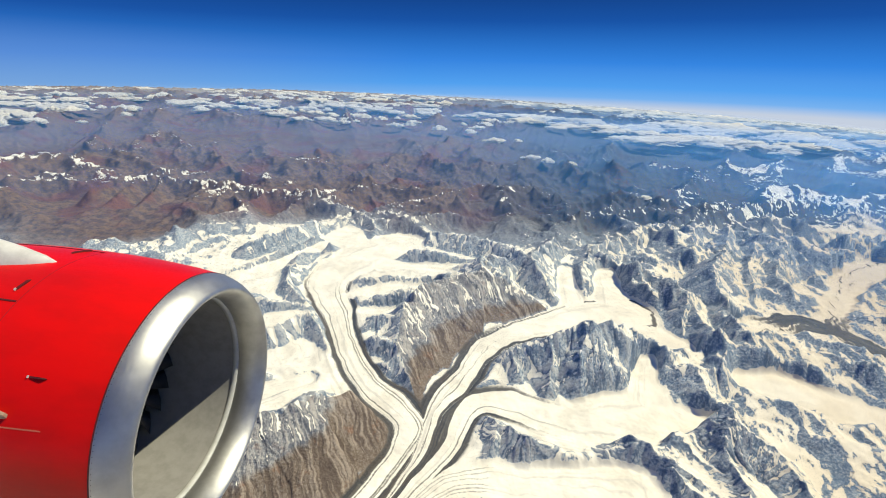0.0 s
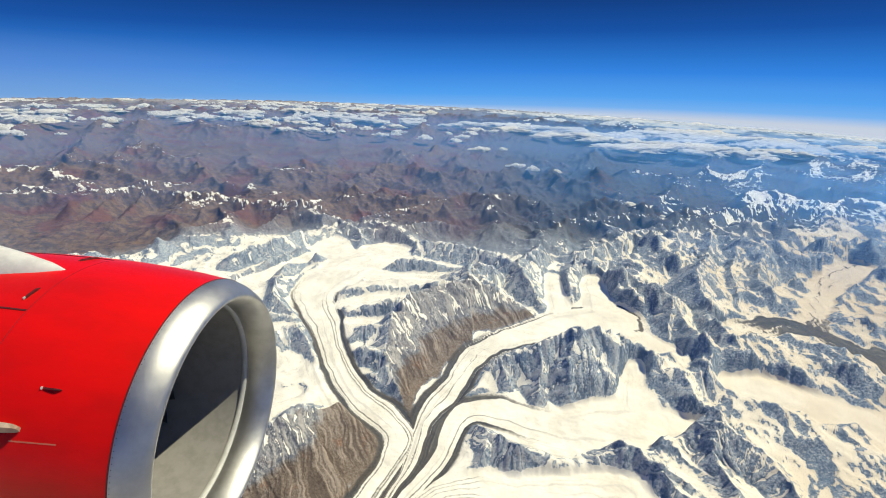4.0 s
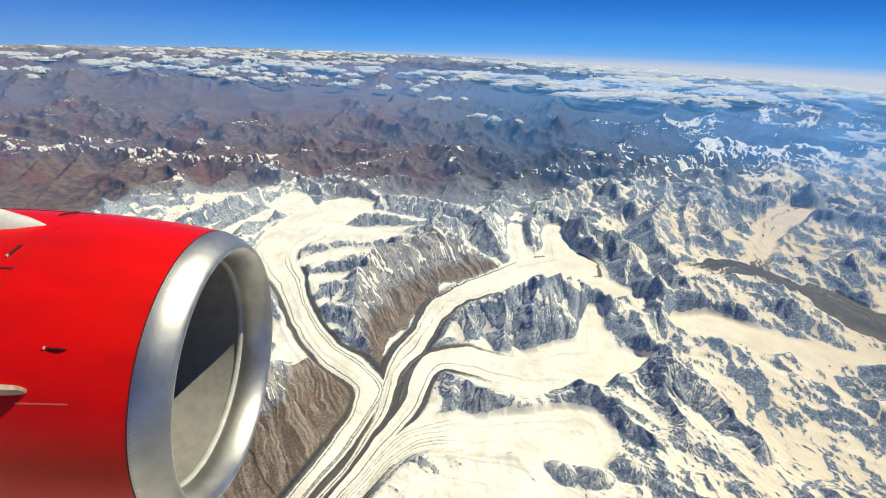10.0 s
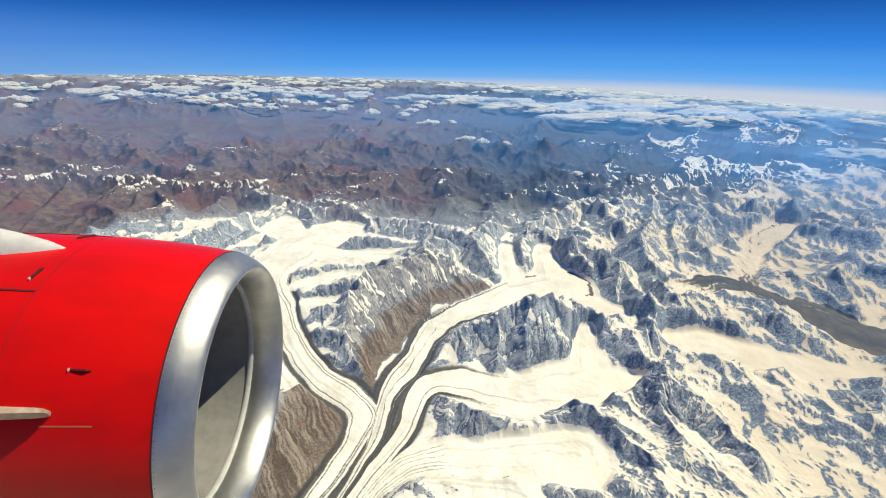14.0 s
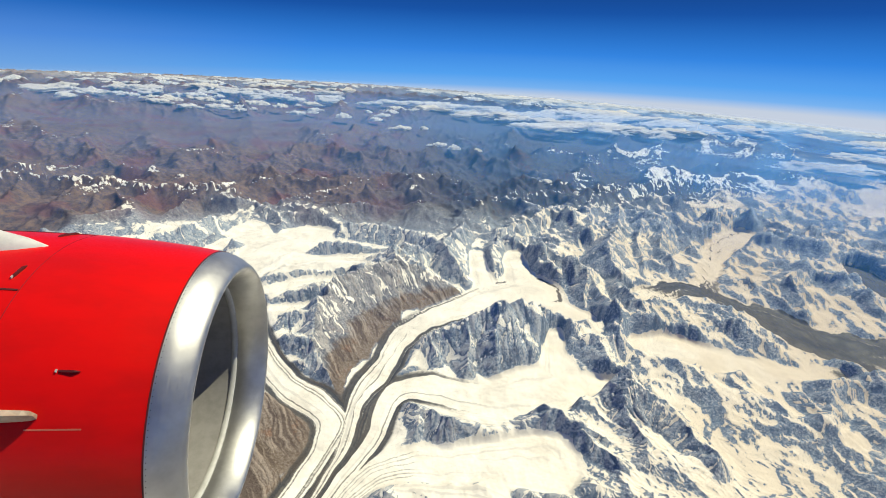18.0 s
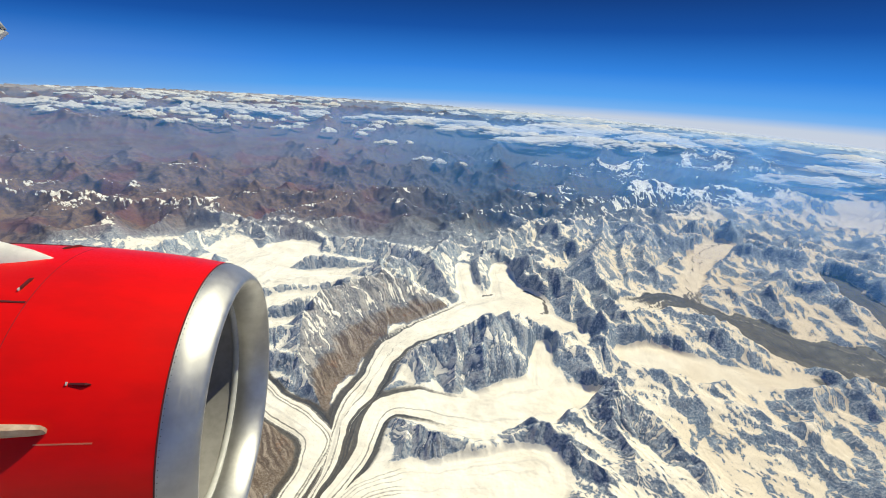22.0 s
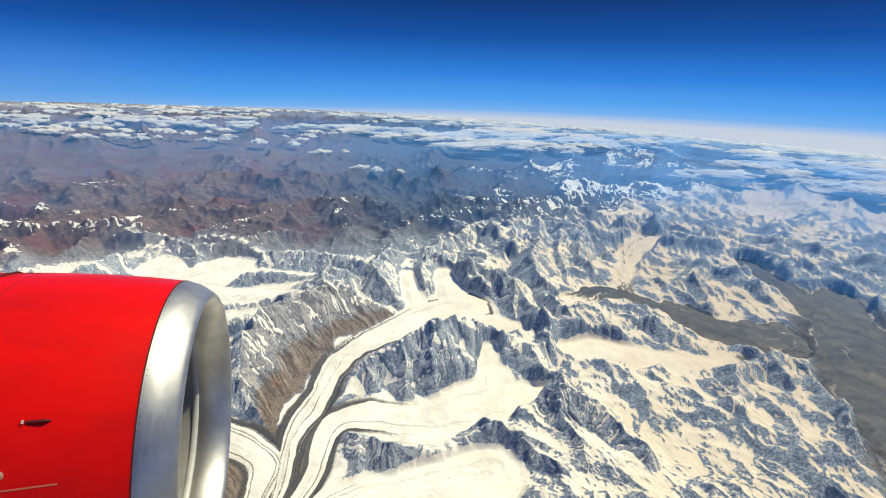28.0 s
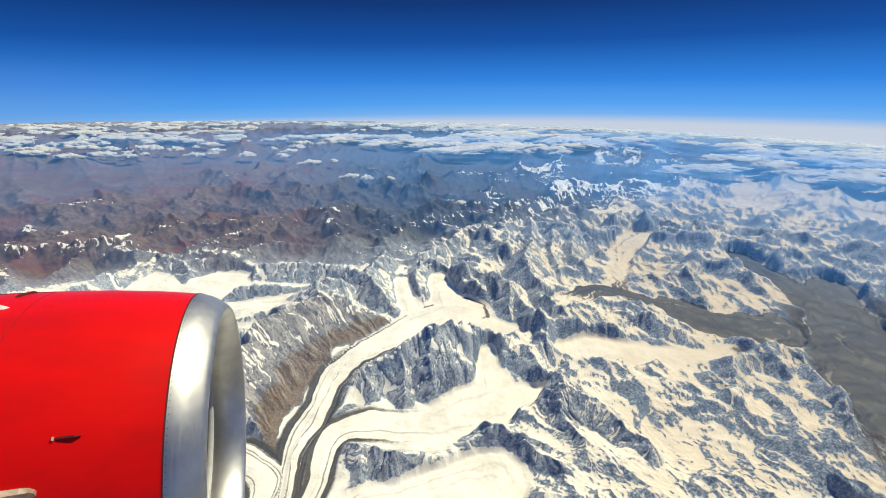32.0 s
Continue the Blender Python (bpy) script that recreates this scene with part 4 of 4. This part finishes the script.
def engine(m):
    top = tagged(new("jet_engine"), "red airliner engine nacelle with a bare metal intake lip", "jet engine")
    top.matrix_world = m @ Matrix.Scale(ENGINE_SIZE, 4)
    lip = [(0.30, 1.007), (0.225, 1.0024), (0.143, 1.013), (0.068, 1.038), (0.019, 1.0685), (0.0, 1.095), (0.015, 1.126), (0.06, 1.161), (0.113, 1.1965), (0.165, 1.2185), (0.218, 1.2318)]
    lip_ob = part("intake_lip", turned([p[:2] for p in finer(lip)]), METAL, top, "bare brushed aluminium intake lip ring")
    part("nose_cowl", turned([(a, skin(a)) for a in np.linspace(0.219, 1.175, 14)]), RED, top, "glossy red nose cowl")
    part("fan_cowl", turned([(a, skin(a)) for a in np.linspace(1.175, 4.1, 26)] + [(4.1, 0.80), (2.6, 0.80)]), RED, top, "glossy red fan cowl")
    part("seal_ring", turned([(0.30, 1.006), (0.305, 0.992), (0.35, 0.990), (0.36, 1.006)]), SEAL, top, "pale seal ring inside the intake")
    part("intake_duct", turned([(0.30, 1.008), (0.6, 1.0), (0.8, 0.99), (1.27, 0.985)]), LINER, top, "pale grey acoustic lining of the intake")
    part("back_plate", turned([(1.25, 0.985), (1.26, 0.5), (1.27, 0.02)]), DARK, top)
    spinner = part("spinner", turned([p[:2] for p in finer([(0.74, 0.004), (0.79, 0.08), (0.96, 0.22), (1.22, 0.32)])], 48), DARK, top, "dark pointed fan spinner")
    blade = bmesh.new()
    rows = []
    for i in range(7):
        t = i / 6
        r, twist, chord = 0.30 + 0.67 * t, radians(28 + 34 * t), 0.16 + 0.10 * t
        pts = []
        for s, h in ((-0.5, 0.0), (0.0, 0.012), (0.5, 0.0), (0.0, -0.012)):
            u, v = s * chord, h
            pts.append(blade.verts.new((-1.12 + u * math.cos(twist) - v * math.sin(twist), u * math.sin(twist) + v * math.cos(twist), r)))
        rows.append(pts)
    for p, q in zip(rows, rows[1:]):
        for k in range(4):
            blade.faces.new((p[k], p[k - 1], q[k - 1], q[k])).smooth = True
    first = part("fan_blade", blade, DARK, top)
    for k in range(1, 24):
        ob = new("fan_blade", first.data)
        ob.parent = top
        ob.matrix_basis = pose(0, 0, 0, 15 * k)
    # rivets round the back edge of the lip
    bm = bmesh.new()
    for k in range(190):
        f = 2 * math.pi * k / 190
        bmesh.ops.create_cone(bm, cap_ends=True, segments=6, radius1=0.0032, radius2=0.0022, depth=0.004,
                              matrix=Matrix.Translation((-0.203, 1.2284 * math.cos(f), 1.2284 * math.sin(f))) @ Matrix.Rotation(f, 4, "X") @ Matrix.Rotation(math.pi / 2, 4, "X"))
    tagged(part("rivets", bm, DARK, lip_ob, "row of small dark rivets"), kind="stuff")
    part("lip_seam", strip([spot(0.219, f) for f in range(0, 361, 3)], 0.010, lambda p: Vector((1, 0, 0)), 0.002), LINE, lip_ob)
    # a seam along the flank, small vents and latches
    part("flank_seam", strip([spot(a, 112.3) for a in np.linspace(1.18, 3.4, 20)], 0.014, lambda p: Vector((0, -p.z, p.y))), LINE, top)
    part("cowl_joint", strip([spot(1.175, f) for f in range(0, 361, 3)], 0.006, lambda p: Vector((1, 0, 0)), 0.001), JOINT, top)
    part("scratch", strip([spot(a, 150.9) for a in np.linspace(0.56, 0.86, 9)], 0.009, lambda p: Vector((0, -p.z, p.y)), 0.001), SCUFF, top, "pale scratch along the red paint")
    part("hinge_seam", strip([spot(a, 72) for a in np.linspace(1.18, 3.4, 20)], 0.012, lambda p: Vector((0, -p.z, p.y))), LINE, top)
    for a, phi, length, tall, turn in ((0.69, 135.7, 0.13, 0.009, 0), (1.262, 105, 0.13, 0.012, 82), (1.325, 76, 0.20, 0.014, 78)):
        p = spot(a, phi)
        out = Vector((0, p.y, p.z)).normalized()
        fore = Vector((1, 0, 0))
        side = out.cross(fore)
        f = (fore * math.cos(radians(turn)) + side * math.sin(radians(turn)))
        g = out.cross(f)
        bm = bmesh.new()
        rings = []
        for s, w, h in ((-0.5, 0.7, 0.002), (-0.35, 1, 0.012), (0.3, 0.9, 0.016), (0.5, 0.25, 0.002)):
            c = p + f * s * length
            rings.append([bm.verts.new(c - g * tall * w - out * 0.02), bm.verts.new(c - g * tall * w * 0.7 + out * h), bm.verts.new(c + g * tall * w * 0.7 + out * h), bm.verts.new(c + g * tall * w - out * 0.02)])
        for u, v in zip(rings, rings[1:]):
            for k in range(3):
                bm.faces.new((u[k], u[k + 1], v[k + 1], v[k]))
        vent = part("vent", bm, LINE, top, "small dark vent slot in the cowl")
        if length == 0.13:
            bm = bmesh.new()
            bmesh.ops.create_cube(bm, size=1, matrix=Matrix.Translation(p - f * 0.066 + out * 0.008) @ Matrix.Rotation(radians(phi), 4, "X") @ Matrix.Diagonal((0.007, 0.016, 0.02, 1)))
            part("vent_lip", bm, SEAL, vent, "white vent edge")
    # the strake: a wedge that thickens aft and stands out from the flank
    bm, rows = bmesh.new(), []
    for t in (0.0, 0.012, 0.04, 0.1, 0.2, 0.45, 0.75, 1.0):
        a = 0.80 + 1.25 * t
        blunt = min(1.0, 0.55 + t * 30)
        root, tip = spot(a, 147.6, -0.02), spot(a, 147.6, 0.02 + 0.26 * min(1, t * 1.25) ** 0.8)
        half = Vector((0, -0.44, 0.90)) * (0.058 + 0.05 * t) * blunt
        rows.append([bm.verts.new(root + half * 1.5), bm.verts.new(tip + half * 0.7), bm.verts.new(tip - half * 0.7), bm.verts.new(root - half * 1.5)])
    bm.faces.new(rows[0])
    bm.faces.new(rows[-1][::-1])
    for p, q in zip(rows, rows[1:]):
        for k in range(4):
            bm.faces.new((p[k], p[k - 1], q[k - 1], q[k]))
    part("strake", bm, BEIGE, top, "worn beige strake on the flank")
    # the pylon's fairing along the top
    bm, rows = bmesh.new(), []
    for t in np.linspace(0, 1, 16):
        a = 1.20 + 3.4 * t
        wide, tall = 0.40 * min(1, (t * 2.2 + 0.002)) ** 0.5, 0.42 * min(1, t * 1.6 + 0.002) ** 0.7
        base = skin(min(a, 4.1)) - 0.035
        rows.append([bm.verts.new((-a, wide * math.cos(f) * 0.95, base * (1 - 0.10 * math.cos(f) ** 2) + tall * math.sin(f))) for f in np.linspace(math.pi, 0, 15)])
    for p, q in zip(rows, rows[1:]):
        for k in range(14):
            bm.faces.new((p[k], p[k + 1], q[k + 1], q[k])).smooth = True
    pylon = part("pylon_fairing", bm, WHITE, top, "smooth warm white pylon fairing")
    bm = bmesh.new()
    bmesh.ops.create_cube(bm, size=1, matrix=Matrix.Translation((-1.95, -0.26, 1.50)) @ Matrix.Rotation(radians(35), 4, "X") @ Matrix.Rotation(radians(25), 4, "Z") @ Matrix.Diagonal((0.025, 0.13, 0.02, 1)))
    part("pylon_vent", bm, DARK, pylon, "short dark slot")
    # a round pale decal low on the flank
    c = spot(2.02, 205, 0.004)
    out = Vector((0, c.y, c.z)).normalized()
    bm = bmesh.new()
    bmesh.ops.create_cone(bm, cap_ends=True, segments=28, radius1=0.10, radius2=0.10, depth=0.008, matrix=Matrix.Translation(c) @ out.to_track_quat("Z", "Y").to_matrix().to_4x4())
    decal = part("decal", bm, WHITE, top, "round white decal with a red ring")
    bm = bmesh.new()
    bmesh.ops.create_cone(bm, cap_ends=True, segments=28, radius1=0.08, radius2=0.08, depth=0.012, matrix=Matrix.Translation(c) @ out.to_track_quat("Z", "Y").to_matrix().to_4x4())
    part("decal_middle", bm, BEIGE, decal)
    return top


engine(pose(*(Vector(SEAT) + Vector((-1.2743, 2.7052, -2.3033))), 0.053, 2.26, 6.094))


# ---- the far end of the wing ----
MAROON = plain_paint("maroon_lettering", (0.10, 0.012, 0.03), 0.45)
GREY = plain_paint("pale_grey_paint", (0.50, 0.50, 0.49), 0.35)
CREAM = plain_paint("cream_white_paint", (0.74, 0.71, 0.64), 0.35)
SLATE = plain_paint("dark_grey_strip", (0.09, 0.09, 0.10), 0.4)


def loft(rings):
    """A skin over rings of points, with both ends shut."""
    bm = bmesh.new()
    rows = [[bm.verts.new(p) for p in ring] for ring in rings]
    n = len(rows[0])
    for p, q in zip(rows, rows[1:]):
        for k in range(n):
            bm.faces.new((p[k], p[k - 1], q[k - 1], q[k])).smooth = True
    bm.faces.new(rows[0])
    bm.faces.new(rows[-1][::-1])
    return bm


def foil(front, back, across, thick, points=12):
    """A wing section from its front point to its back point; across: the way of its thickness."""
    front, back, across, ring = Vector(front), Vector(back), Vector(across).normalized(), []
    chord = (back - front).length
    for k in range(points + 1):
        u = (1 - math.cos(math.pi * k / points)) / 2
        h = thick * chord * 2.97 * (0.2969 * math.sqrt(u) - 0.126 * u - 0.3516 * u * u + 0.2843 * u ** 3 - 0.1036 * u ** 4) * 1.7
        ring.append((front.lerp(back, u) + across * h, front.lerp(back, u) - across * h * 0.6))
    return [p for p, q in ring] + [q for p, q in ring[-2:0:-1]]


def wing_edge(y):
    """The wing's leading and trailing edge y metres outboard of its tip."""
    return -0.5 * y, -0.5 * y - 1.7 + 0.32 * y


def band(points, width, lift=0.012):
    """A thin line along the points on the wing's upper skin."""
    bm, rows = bmesh.new(), []
    for x, y, z in points:
        rows.append([bm.verts.new((x - width / 2, y, z + lift)), bm.verts.new((x + width / 2, y, z + lift)), bm.verts.new((x + width / 2, y, z - 0.02)), bm.verts.new((x - width / 2, y, z - 0.02))])
    for p, q in zip(rows, rows[1:]):
        for k in range(4):
            bm.faces.new((p[k], p[k - 1], q[k - 1], q[k]))
    return bm


def wing_tip(m):
    top = tagged(new("wing_tip"), "grey airliner wing tip with an upswept white winglet", "wing")
    top.matrix_world = m
    spans = np.linspace(-9.0, 0.0, 11)
    part("wing_panel", loft([foil((wing_edge(y)[0] - 0.22, y, 0), (wing_edge(y)[1], y, 0), (0, 0, 1), 0.045) for y in spans]), CREAM, top, "cream grey upper wing skin")
    slat = part("slat", loft([[(wing_edge(y)[0] + dx, y, dz) for dx, dz in ((-0.40, 0.085), (-0.20, 0.070), (-0.06, 0.035), (0.0, -0.01), (-0.03, -0.05), (-0.25, -0.07))] for y in spans]), GREY, top, "grey leading-edge slat")
    part("slat_edge", loft([[(wing_edge(y)[0] + dx, y, dz) for dx, dz in ((-0.07, 0.045), (0.004, 0.0), (0.012, -0.02), (0.0, -0.045), (-0.06, -0.05))] for y in spans]), METAL, slat, "bright bare metal edge")
    part("panel_line", band([(wing_edge(y)[0] - 0.78 - 0.03 * y, y, 0.082) for y in np.linspace(-9.0, -0.75, 10)], 0.016, 0.022), SLATE, top, "dark panel line")
    blade = []
    for z in (-0.04, 0.05, 0.15, 0.3, 0.6, 1.0, 1.5, 2.0, 2.4):
        y = 0.16 * z + 0.10 * max(0.0, 0.25 - z) * -2
        chord = 1.68 - 0.44 * z + 0.25 * max(0.0, 0.25 - z)
        blade.append(foil((-0.02 - 0.69 * z, y, z), (-0.02 - 0.69 * z - chord, y, z), (0, -1, 0.1), 0.025 + 0.05 * max(0.0, 0.3 - z)))
    winglet = part("winglet", loft(blade), WHITE, top, "white upswept winglet")
    for name, mat, lead, wide in (("edge_strip", SLATE, -0.14, 0.11), ("leading_edge", SEAL, -0.035, 0.06)):
        part(name, loft([[(-0.69 * z + lead + dx, 0.16 * z + 0.004 + dy, z) for dx, dy in ((-wide / 2, -0.055), (wide / 2, -0.055), (wide / 2, 0.035), (-wide / 2, 0.035))] for z in np.linspace(0.06, 2.4, 8)]), mat, winglet)
    # the lettering up the blade, as plain slanted bars
    for k, tall in enumerate((0.34, 0.26, 0.40, 0.24, 0.26, 0.26, 0.36, 0.28)):
        z = 0.30 + 0.20 * k
        x, y = -0.69 * z - 0.66 - 0.02 * k, 0.16 * z - 0.085
        bm = bmesh.new()
        bmesh.ops.create_cube(bm, size=1, matrix=Matrix.Translation((x - 0.06 + tall * 0.3, y, z + 0.06)) @ Matrix.Rotation(radians(62), 4, "Y") @ Matrix.Diagonal((0.085, 0.03, tall, 1)))
        bmesh.ops.bevel(bm, geom=bm.edges, offset=0.012, segments=1)
        part("letter_bar", bm, MAROON, winglet, "maroon bar of lettering")
    return top


wing_tip(pose(*(Vector(SEAT) + Vector((-1.7338, 2.0032, 0.0018))), 8.126, 2.024, 3.002) @ Matrix.Scale(0.125, 4))
